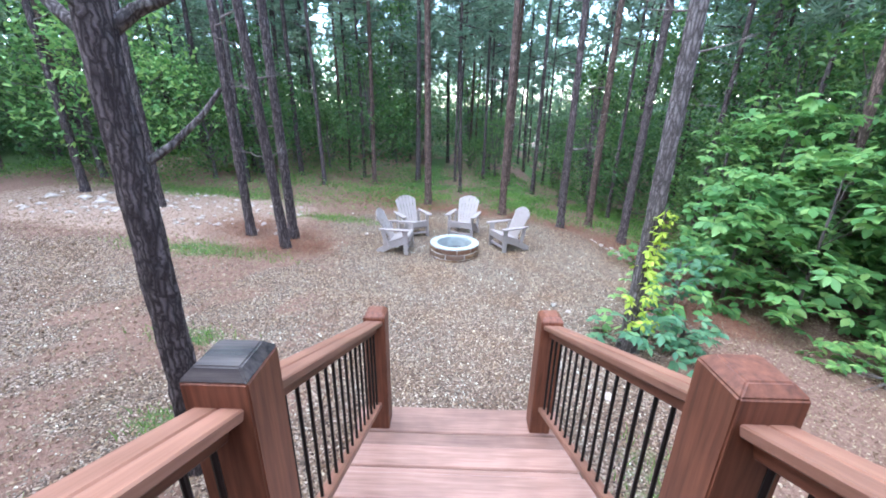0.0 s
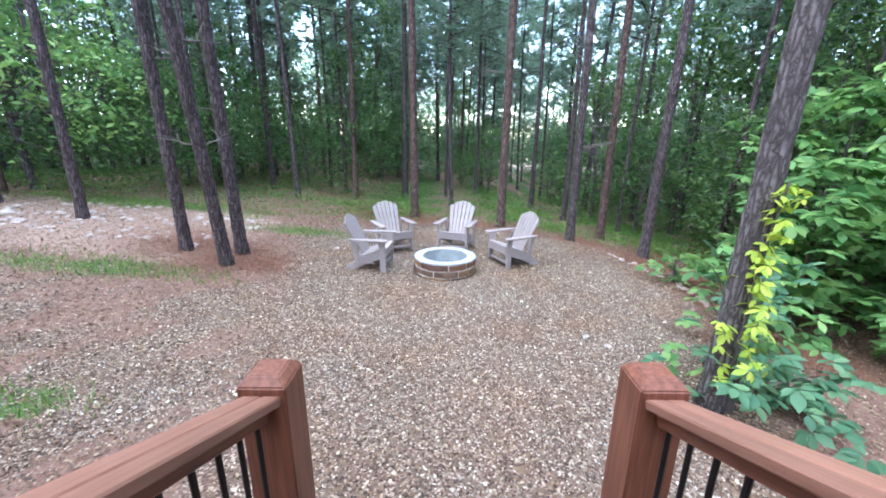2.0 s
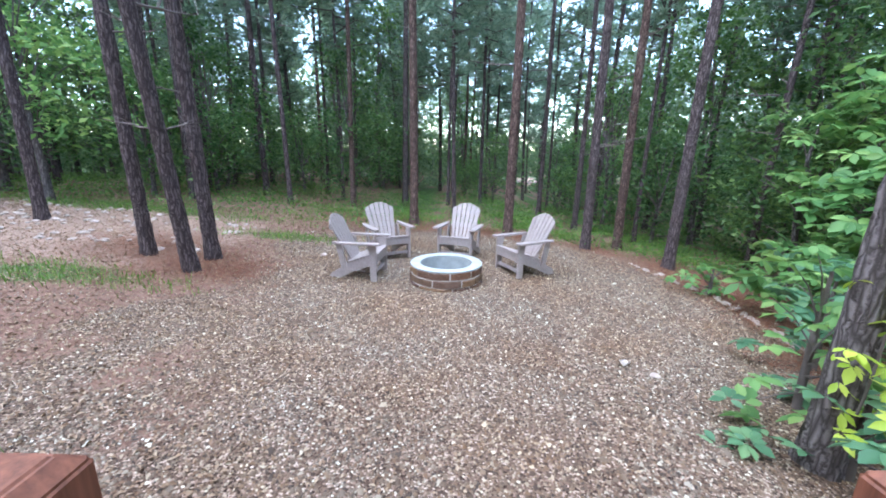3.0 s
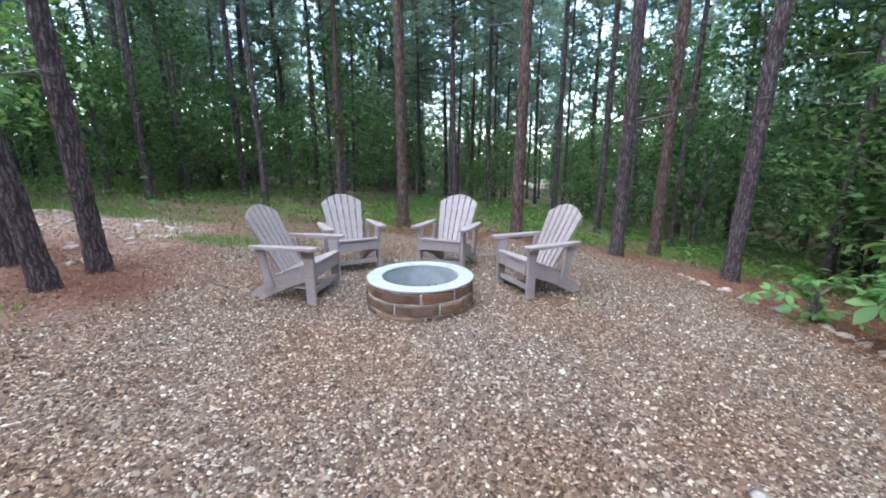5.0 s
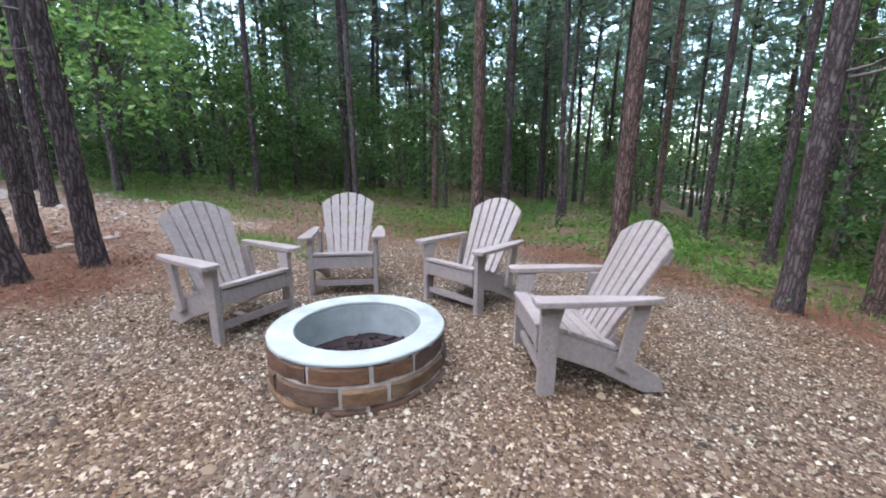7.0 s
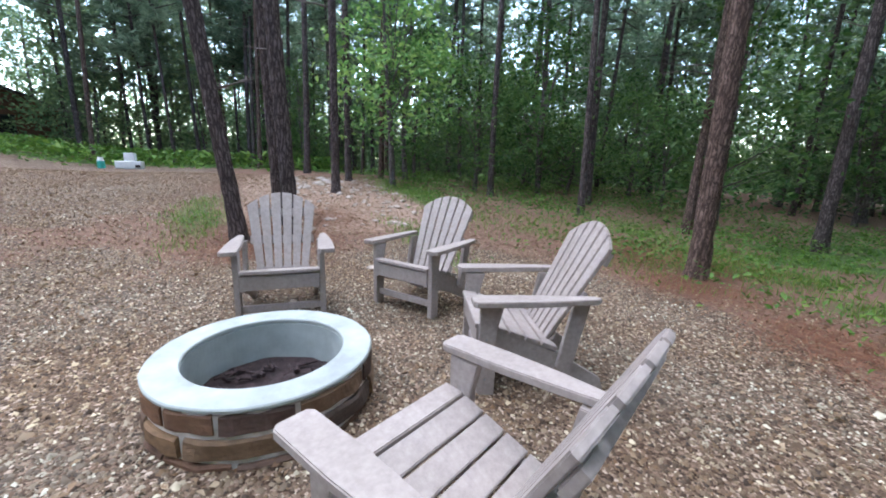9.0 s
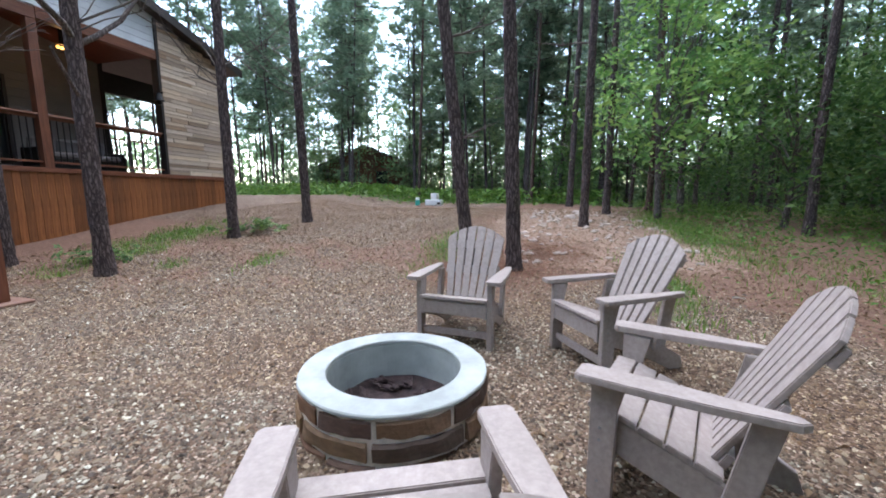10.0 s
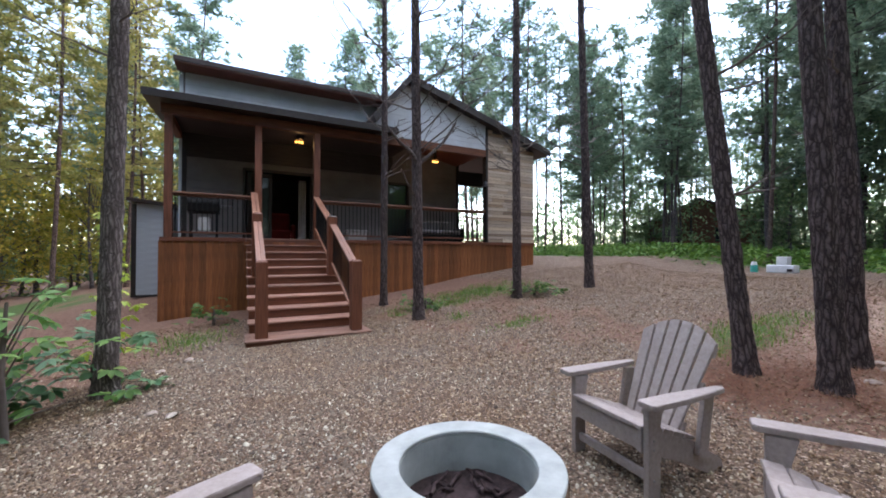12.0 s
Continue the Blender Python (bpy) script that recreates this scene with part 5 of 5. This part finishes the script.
for x, y, h, r, seed, mat, leaf, clumps, label in (
    (5.9, 7.3, 2.6, 1.3, 301, LEAF_NEAR, 0.23, 62, "broad sapling with large fresh green leaves"),
    (6.9, 6.7, 3.4, 1.7, 302, LEAF_NEAR, 0.24, 95, "tall sapling thick with fresh green leaves"),
    (7.4, 8.7, 4.2, 1.8, 303, LEAF_NEAR, 0.24, 105, "tall sapling thick with fresh green leaves"),
    (9.2, 7.4, 4.6, 1.8, 312, LEAF_NEAR, 0.24, 120, "tall sapling thick with fresh green leaves"),
    (4.7, 8.6, 0.55, 0.4, 304, LEAF_NEAR, 0.13, 12, "low sapling with fresh green leaves"),
    (6.6, 4.7, 0.6, 0.8, 305, LEAF_NEAR, 0.14, 26, "low leafy bush on the slope"),
    (8.8, 5.2, 2.6, 1.5, 306, LEAF_NEAR, 0.24, 60, "broad sapling with large fresh green leaves"),
    (2.85, 4.55, 0.7, 0.5, 307, LEAF_BLUE, 0.15, 10, "blue-green sapling leaves round the vine-clad trunk"),
    (3.65, 4.9, 0.5, 0.45, 308, LEAF_BLUE, 0.16, 9, "blue-green sapling beside the vine-clad trunk"),
    (4.2, 6.2, 1.25, 0.55, 309, LEAF_BLUE, 0.16, 13, "blue-green sapling at the gravel's edge"),
    (3.25, 5.35, 1.4, 0.6, 313, LEAF_NEAR, 0.15, 12, "fresh green sapling behind the vine-clad trunk"),
    (-5.35, 2.2, 0.25, 0.7, 310, LEAF_MID, 0.11, 30, "low green plants round a pine's foot"),
    (1.95, 0.6, 0.4, 0.5, 311, LEAF_MID, 0.11, 14, "weeds beside the porch stairs"),
    (-2.5, 1.6, 0.25, 0.5, 314, LEAF_MID, 0.10, 14, "low weeds at the skirt of the porch"),
):
    big_shrub(x, y, h, r, seed, mat, leaf, clumps, 24, label)


def vine():
    rg = np.random.default_rng(5)
    t = tagged(new("climbing_vine"), "yellow-green vine climbing the pine trunk", "vine")
    t.matrix_basis = pose(2.75, 4.65, z_at(2.75, 4.65), 2.0, -0.3)
    cs, path = [], []
    for i in range(46):
        z = 0.45 + 1.6 * i / 45
        a = 4.35 + 0.55 * (z - 0.45) + 0.25 * math.sin(z * 3.1)
        q = 0.13 + 0.05 * rg.random()
        path.append((0.125 * math.cos(a), 0.125 * math.sin(a), z))
        wide = 0.08 if z < 1.05 else 0.035
        cs.append((q * math.cos(a) + rg.normal() * wide, q * math.sin(a) + rg.normal() * wide, z))
    v, f = fan_leaves(clumped(rg, np.array(cs), 1.8, 0.055), 0.095, rg, 5, 0.5)
    child("foliage", indexed_mesh("foliage", v, f, LEAF_LIME), t)
    vv, ff = tube_points(path, [0.008] * len(path), 6)
    child("stem", mesh_of("stem", vv, ff, TWIG, True), t)


vine()


# ---- loose ground cover ----
def scatter(count, seed, x0, x1, y0, y1, keep):
    rg = np.random.default_rng(seed)
    x, y = rg.uniform(x0, x1, count), rg.uniform(y0, y1, count)
    k = rg.random(count) < keep(x, y)
    return x[k], y[k], rg


def in_pit(x, y):
    return (x - PIT[0]) ** 2 + (y - PIT[1]) ** 2 < 0.53 ** 2


def on_stairs(x, y):
    return (x > -0.66) & (x < 1.42) & (y < 3.2)


def pebbles():
    def keep(x, y):
        g, c, gr = shares(x, y)
        near = np.exp(-(((x - 0.6) / 4.2) ** 2 + ((y - 6.6) / 3.8) ** 2) * 0.5)
        return np.clip(g * 1.1, 0, 1) * (0.12 + 0.88 * near) * ~in_pit(x, y) * ~on_stairs(x, y)

    x, y, rg = scatter(640000, 21, -9, 5.2, 0.4, 12.2, keep)
    n = len(x)
    size = 0.0080 * np.exp(rg.normal(0, 0.36, n))
    k = np.arange(5) * 2 * math.pi / 5
    dome = np.concatenate([np.stack([np.cos(k), np.sin(k), -0.1 * np.ones(5)], -1), [[0.1, 0.0, 1.0]]])
    tri = np.array([[i, (i + 1) % 5, 5] for i in range(5)])
    sc = np.stack([size * rg.uniform(0.85, 1.35, n), size * rg.uniform(0.75, 1.15, n), size * rg.uniform(0.5, 1.15, n)], -1)
    v = dome[None] * sc[:, None]
    v = v + rg.normal(size=v.shape) * size[:, None, None] * 0.2
    a = rg.uniform(0, 6.28, n)
    ca, sa = np.cos(a)[:, None], np.sin(a)[:, None]
    v = np.stack([v[..., 0] * ca - v[..., 1] * sa, v[..., 0] * sa + v[..., 1] * ca, v[..., 2]], -1)
    v += np.stack([x, y, height(x, y) + size * 0.12], -1)[:, None]
    f = (np.arange(n)[:, None, None] * 6 + tri[None]).reshape(-1, 3)
    tagged(new("gravel", indexed_mesh("gravel", v.reshape(-1, 3), f, PEBBLE)), "loose brown and grey pea gravel", "gravel", kind="stuff")


pebbles()


def blades(name, x, y, rg, h, w, mat, label, category):
    n = len(x)
    base = np.stack([x, y, height(x, y) - 0.005], -1)
    a = rg.uniform(0, 6.28, n)
    side = np.stack([np.cos(a), np.sin(a), np.zeros(n)], -1) * (w * rg.uniform(0.6, 1.3, n))[:, None]
    hh = (h * rg.uniform(0.4, 1.3, n))[:, None]
    lean = np.stack([rg.normal(size=n), rg.normal(size=n), np.zeros(n)], -1) * 0.35
    up = np.array([0, 0, 1.0])
    midp, tip = base + hh * (0.55 * up + 0.3 * lean), base + hh * (0.9 * up + 0.9 * lean)
    v = np.stack([base - side, base + side, midp + side * 0.7, midp - side * 0.7, tip], 1).reshape(-1, 3)
    i = np.arange(n)[:, None] * 5
    f = np.concatenate([i + np.array([[0, 1, 2]]), i + np.array([[0, 2, 3]]), i + np.array([[3, 2, 4]])], 1).reshape(-1, 3)
    tagged(new(name, indexed_mesh(name, v, f, mat)), label, category, kind="stuff")


x, y, rg = scatter(700000, 31, -14, 9, -1.2, 17, lambda x, y: np.clip(shares(x, y)[2] - 0.15, 0, 1) * 0.5 * ~on_stairs(x, y))
blades("grass", x, y, rg, 0.115, 0.005, GRASS, "thin tufts of green grass at the gravel's edge", "grass")


def cover_plants():
    x, y, rg = scatter(150000, 32, -16, 14, 10.6, 24, lambda x, y: np.clip(sig((y - north_edge(np.clip(x, -3, 6)) - 0.9) * 2.5) * (0.45 + 0.6 * lumps(x, y, 1.1, 2.0)), 0, 1) * 0.75)
    z = height(x, y) + 0.02 + 0.33 * rg.random(len(x)) ** 1.5
    v, f = leaf_faces(np.stack([x, y, z], -1), 0.08, rg, 1.2, 0.3, 0.5)
    tagged(new("low_plants", indexed_mesh("low_plants", v, f, COVER)), "low green plants covering the forest floor", "plants", kind="stuff")
    x, y, rg = scatter(60000, 33, -34, -14, -16, 12, lambda x, y: sig(-(x + 16.5) * 1.2) * np.clip(0.5 + 0.5 * lumps(x, y, 0.8, 2.0), 0, 1))
    z = height(x, y) + 0.02 + 0.7 * rg.random(len(x)) ** 1.4
    v, f = leaf_faces(np.stack([x, y, z], -1), 0.22, rg, 1.2, 0.3, 0.5)
    tagged(new("low_plants", indexed_mesh("low_plants", v, f, COVER)), "green brush beyond the gravel drive", "plants", kind="stuff")


cover_plants()


def litter():
    def keep(x, y):
        g, c, gr = shares(x, y)
        west = sig((-1.6 - x - 0.3 * (y - 5)) * 1.2)
        return np.clip(1.05 - g * (0.93 - 0.75 * west) - gr * 0.3, 0.0, 1) * 0.5 * ~in_pit(x, y) * ~on_stairs(x, y)

    x, y, rg = scatter(230000, 34, -12, 9, 0, 13.5, keep)
    v, f = leaf_faces(np.stack([x, y, height(x, y) + 0.008 + 0.012 * rg.random(len(x))], -1), 0.038, rg, 2.2, 0.5, 0.55)
    tagged(new("leaf_litter", indexed_mesh("leaf_litter", v, f, LITTER)), "dry brown fallen leaves on the ground", "leaf litter", kind="stuff")

    def keep2(x, y):
        tot = np.zeros_like(x)
        for cx, cy, r in ((-3.7, 8.3, 0.75), (-4.6, 8.8, 0.8), (-2.9, 8.0, 0.5), (5.3, 9.0, 0.8), (5.1, 7.6, 0.6), (5.3, 10.2, 0.9), (-0.3, 12.8, 0.6), (1.2, 12.3, 0.5), (2.4, 11.9, 0.5), (3.8, 11.3, 0.5), (4.4, 6.2, 0.5), (-1.5, 14.0, 1.2), (5.0, 6.2, 0.7)):
            tot = np.maximum(tot, np.exp(-((x - cx) ** 2 + (y - cy) ** 2) / (r * r)))
        return tot

    x, y, rg = scatter(420000, 35, -7, 8, 5.5, 15.5, keep2)
    n = len(x)
    c = np.stack([x, y, height(x, y) + 0.006 + 0.03 * rg.random(n) ** 2], -1)
    d = rg.normal(size=(n, 3)) * np.array([1, 1, 0.18])
    d /= np.linalg.norm(d, axis=1)[:, None]
    s = np.cross(d, np.array([0, 0, 1.0])) * 0.003
    v = np.stack([c - s, c + s, c + d * 0.17], 1).reshape(-1, 3)
    tagged(new("pine_straw", indexed_mesh("pine_straw", v, np.arange(n * 3).reshape(-1, 3), STRAW)), "drifts of reddish fallen pine needles", "pine straw", kind="stuff")


litter()


def rock_mesh(seed, size):
    rnd = random.Random(seed)
    bm = bmesh.new()
    bmesh.ops.create_icosphere(bm, subdivisions=2, radius=1.0)
    for v in bm.verts:
        k = 1 + 0.35 * noise.noise(v.co * 1.3 + Vector((seed * 3.7, 0, 0)))
        v.co = Vector((v.co.x * k * size, v.co.y * k * size * 0.75, v.co.z * k * size * 0.42))
    me = bpy.data.meshes.new("rock")
    bm.to_mesh(me)
    bm.free()
    me.materials.append(STONE_PALE)
    return me


ROCKS = [rock_mesh(i, s) for i, s in enumerate((0.05, 0.07, 0.09, 0.13, 0.18))]


def rock(x, y, kind, turn):
    ob = tagged(new("rock", ROCKS[kind]), "pale weathered field stone lying on the ground", "rock", "loose rocks")
    ob.matrix_basis = pose(x, y, z_at(x, y) + 0.01, 0, 0, turn)


rnd = random.Random(17)
for i in range(190):
    rock(rnd.uniform(-11, -3.9), rnd.uniform(8.4, 11.6), rnd.choice((0, 0, 0, 0, 1, 1, 2)), rnd.uniform(0, 360))
for i in range(34):
    f = i / 33
    rock(4.5 + 0.40 * math.sin(f * 3.0) - 0.35 * f + rnd.uniform(-0.12, 0.12), 6.7 + 3.6 * f, rnd.choice((0, 0, 1, 1, 2)), rnd.uniform(0, 360))
for x, y, k in ((-8.9, 9.6, 4), (-9.6, 9.9, 4), (-8.2, 9.2, 3), (-10.5, 9.9, 4), (2.2, 5.6, 0), (2.35, 4.1, 1), (2.1, 3.6, 1), (-1.9, 9.3, 1)):
    rock(x, y, k, 20 + 57 * k)


# ---- far wood that closes the view ----
def far_wood():
    rg = np.random.default_rng(77)
    n = 11000
    a = rg.uniform(0, 2 * math.pi, n)
    d = rg.uniform(46, 62, n)
    z = 13.0 * rg.random(n) ** 1.25
    z[::2] *= 0.35
    z[::5] *= 0.6
    z[np.cos(a) < -0.4] *= 0.6
    c = np.stack([d * np.cos(a), 6 + d * np.sin(a), z - 0.5], -1)
    pts = clumped(rg, c, 17, 1.0)
    # the leaf colour here carries the haze of distance
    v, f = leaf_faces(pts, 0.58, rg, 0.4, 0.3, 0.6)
    tagged(new("distant_wood", indexed_mesh("distant_wood", v, f, LEAF_FAR)), "distant green wood behind the pines, leaves paled for haze", "wood", kind="stuff")


far_wood()


# ---- things on the drive and the porch ----
def utility_boxes():
    x, y = -13.7, 4.25
    z = z_at(x, y)
    s = tagged(empty("utility_unit", (x, y, z)), "white utility box on a grey plinth beside the drive", "utility box")
    s.scale = (0.62, 0.62, 0.72)
    child("plinth", board_mesh(0.6, 1.15, 0.34, WHITE_PLASTIC, 0.03), s, Matrix.Translation((0, 0, 0.17)))
    child("cabinet", board_mesh(0.45, 0.46, 0.36, WHITE_PLASTIC, 0.02), s, Matrix.Translation((0, 0.05, 0.53)), "white box with a lid")
    child("opening", board_mesh(0.06, 0.22, 0.12, BLACK_TRIM), s, Matrix.Translation((0.31, 0.4, 0.12)))
    c = tagged(empty("utility_canister", (x + 0.1, y - 0.72, z)), "teal canister with a white top", "canister")
    c.scale = (0.65, 0.65, 0.72)
    bm = bmesh.new()
    bmesh.ops.create_cone(bm, cap_ends=True, segments=20, radius1=0.16, radius2=0.15, depth=0.32)
    part("body", bm, TEAL_PLASTIC, c, m=Matrix.Translation((0, 0, 0.16)), smooth=False)
    bm = bmesh.new()
    bmesh.ops.create_cone(bm, cap_ends=True, segments=20, radius1=0.14, radius2=0.10, depth=0.16)
    part("lid", bm, WHITE_PLASTIC, c, "white lid", Matrix.Translation((0, 0, 0.40)))


utility_boxes()


def grill():
    g = tagged(empty("barbecue_grill", (2.35, -2.3, DECK)), "black barbecue grill on the porch", "grill")
    for x in (-0.3, 0.3):
        for y in (-0.2, 0.2):
            child("leg", board_mesh(0.045, 0.045, 0.75, DARK_IRON), g, Matrix.Translation((x, y, 0.375)))
    child("firebox", board_mesh(0.75, 0.5, 0.22, DARK_IRON, 0.03), g, Matrix.Translation((0, 0, 0.82)))
    bm = bmesh.new()
    bmesh.ops.create_cone(bm, cap_ends=True, segments=24, radius1=0.26, radius2=0.26, depth=0.74)
    part("lid", bm, DARK_IRON, g, m=pose(0, 0, 0.93, 0, 90, 0))
    child("side_shelf", board_mesh(0.3, 0.42, 0.03, STEEL), g, Matrix.Translation((-0.54, 0, 0.9)))
    child("bottom_shelf", board_mesh(0.62, 0.42, 0.03, STEEL), g, Matrix.Translation((0, 0, 0.2)))
    bm = bmesh.new()
    bmesh.ops.create_cone(bm, cap_ends=True, segments=20, radius1=0.15, radius2=0.15, depth=0.36)
    bmesh.ops.bevel(bm, geom=bm.edges[:], offset=0.03, segments=2, affect="EDGES")
    part("gas_bottle", bm, WHITE_PLASTIC, g, "white gas bottle", Matrix.Translation((0, 0.0, 0.40)))


grill()


def porch_sofa():
    s = tagged(empty("porch_sofa", (-5.0, -2.75, DECK)), "grey cushioned porch sofa behind the railing", "sofa")
    child("base", board_mesh(1.7, 0.75, 0.28, DARK_IRON, 0.02), s, Matrix.Translation((0, 0, 0.16)))
    for i in (-1, 0, 1):
        child("cushion", board_mesh(0.54, 0.68, 0.15, GREY_WALL, 0.05), s, Matrix.Translation((i * 0.55, 0.02, 0.38)))
        child("back_cushion", board_mesh(0.54, 0.16, 0.42, GREY_WALL, 0.05), s, pose(i * 0.55, -0.3, 0.62, -10))
    for x in (-0.88, 0.88):
        child("armrest", board_mesh(0.1, 0.75, 0.5, DARK_IRON, 0.02), s, Matrix.Translation((x, 0, 0.3)))


def cooler():
    s = tagged(empty("storage_chest", (-1.75, -2.0, DECK)), "pale low storage chest on the porch", "chest")
    child("body", board_mesh(0.6, 0.36, 0.28, GREY_PLASTIC, 0.03), s, Matrix.Translation((0, 0, 0.14)))
    child("lid", board_mesh(0.64, 0.40, 0.06, GREY_PLASTIC, 0.02), s, Matrix.Translation((0, 0, 0.305)), "pale lid")


def red_armchair():
    s = tagged(empty("red_armchair", (0.25, -5.0, DECK)), "dark red armchair inside the open door", "armchair")
    child("seat", board_mesh(0.8, 0.75, 0.42, RED_CLOTH, 0.06), s, Matrix.Translation((0, 0, 0.22)))
    child("backrest", board_mesh(0.8, 0.2, 0.75, RED_CLOTH, 0.06), s, pose(0, -0.38, 0.72, -8))
    for x in (-0.46, 0.46):
        child("armrest", board_mesh(0.16, 0.75, 0.62, RED_CLOTH, 0.05), s, Matrix.Translation((x, 0, 0.32)))


porch_sofa()
cooler()
red_armchair()


def lantern():
    s = tagged(empty("hanging_lantern", (-6.14, -1.25, 3.85)), "dark lantern hanging at the corner of the porch", "lantern")
    bm = bmesh.new()
    bmesh.ops.create_cone(bm, cap_ends=True, segments=16, radius1=0.13, radius2=0.05, depth=0.2)
    part("shade", bm, DARK_IRON, s)
    bm = bmesh.new()
    bmesh.ops.create_cone(bm, cap_ends=True, segments=12, radius1=0.05, radius2=0.06, depth=0.12)
    part("bell", bm, DARK_IRON, s, m=Matrix.Translation((0, 0, -0.15)))
    child("bracket", board_mesh(0.03, 0.16, 0.03, DARK_IRON), s, Matrix.Translation((-0.07, 0.0, 0.12)))
    child("chain", board_mesh(0.015, 0.015, 0.6, DARK_IRON), s, Matrix.Translation((0, 0, 0.4)))


lantern()


def far_cabin():
    """The neighbouring cabin, dark among the trunks."""
    x, y = -33.0, -7.6
    z = z_at(x, y)
    c = tagged(empty("far_cabin", (x, y, z), 12), "dark brown neighbouring cabin among the trees", "cabin")
    part("wall", prism([(-4.0, 0), (4.0, 0), (4.0, 2.6), (0, 4.2), (-4.0, 2.6)], -3, 3), STAIN_Z, c, m=pose(0, 0, 0, 0, 0, 90))
    for s in (-1, 1):
        part("roof", prism([(0, 4.2), (s * 4.6, 2.35), (s * 4.6, 2.5), (0, 4.4)], -3.4, 3.4), ROOF_METAL, c, m=pose(0, 0, 0, 0, 0, 90))
    for yy in (-2.0, 1.4):
        w = board("window", 3.0, 3.04, yy - 0.5, yy + 0.5, 1.0, 2.1, BLACK_TRIM, c)
        child("pane", board_mesh(0.02, 0.85, 0.95, GLASS, 0.0), w, Matrix.Translation((0.03, 0, 0)))


far_cabin()


def pale_leaf(x, y, size, turn):
    """A large bleached leaf, curled at its edges, lying on the gravel."""
    bm = bmesh.new()
    rows = []
    for i in range(7):
        u = i / 6
        wide = 0.28 * math.sin(math.pi * min(1.0, u * 0.92 + 0.08)) + 0.02
        rows.append([bm.verts.new((size * (u - 0.5), size * wide * k, size * (0.10 * k * k + 0.05 * math.sin(5 * u) + 0.06))) for k in (-1, -0.5, 0, 0.5, 1)])
    for p, q in zip(rows, rows[1:]):
        for j in range(4):
            bm.faces.new((p[j], q[j], q[j + 1], p[j + 1]))
    bmesh.ops.solidify(bm, geom=bm.faces[:], thickness=0.0015)
    ob = part("fallen_leaf", bm, BLEACHED, None, smooth=True)
    ob.matrix_basis = pose(x, y, z_at(x, y) + 0.004, 0, 0, turn)
    tagged(ob, "large bleached dry leaf lying on the gravel", "leaf", "fallen leaves")


BLEACHED = plain("bleached_dry_leaf", (0.66, 0.60, 0.54), 0.8, 0, 0.2, 14)
for x, y, size, turn in ((-1.02, 8.36, 0.15, 15), (2.01, 5.79, 0.16, 60), (-2.71, 11.15, 0.14, 100)):
    pale_leaf(x, y, size, turn)
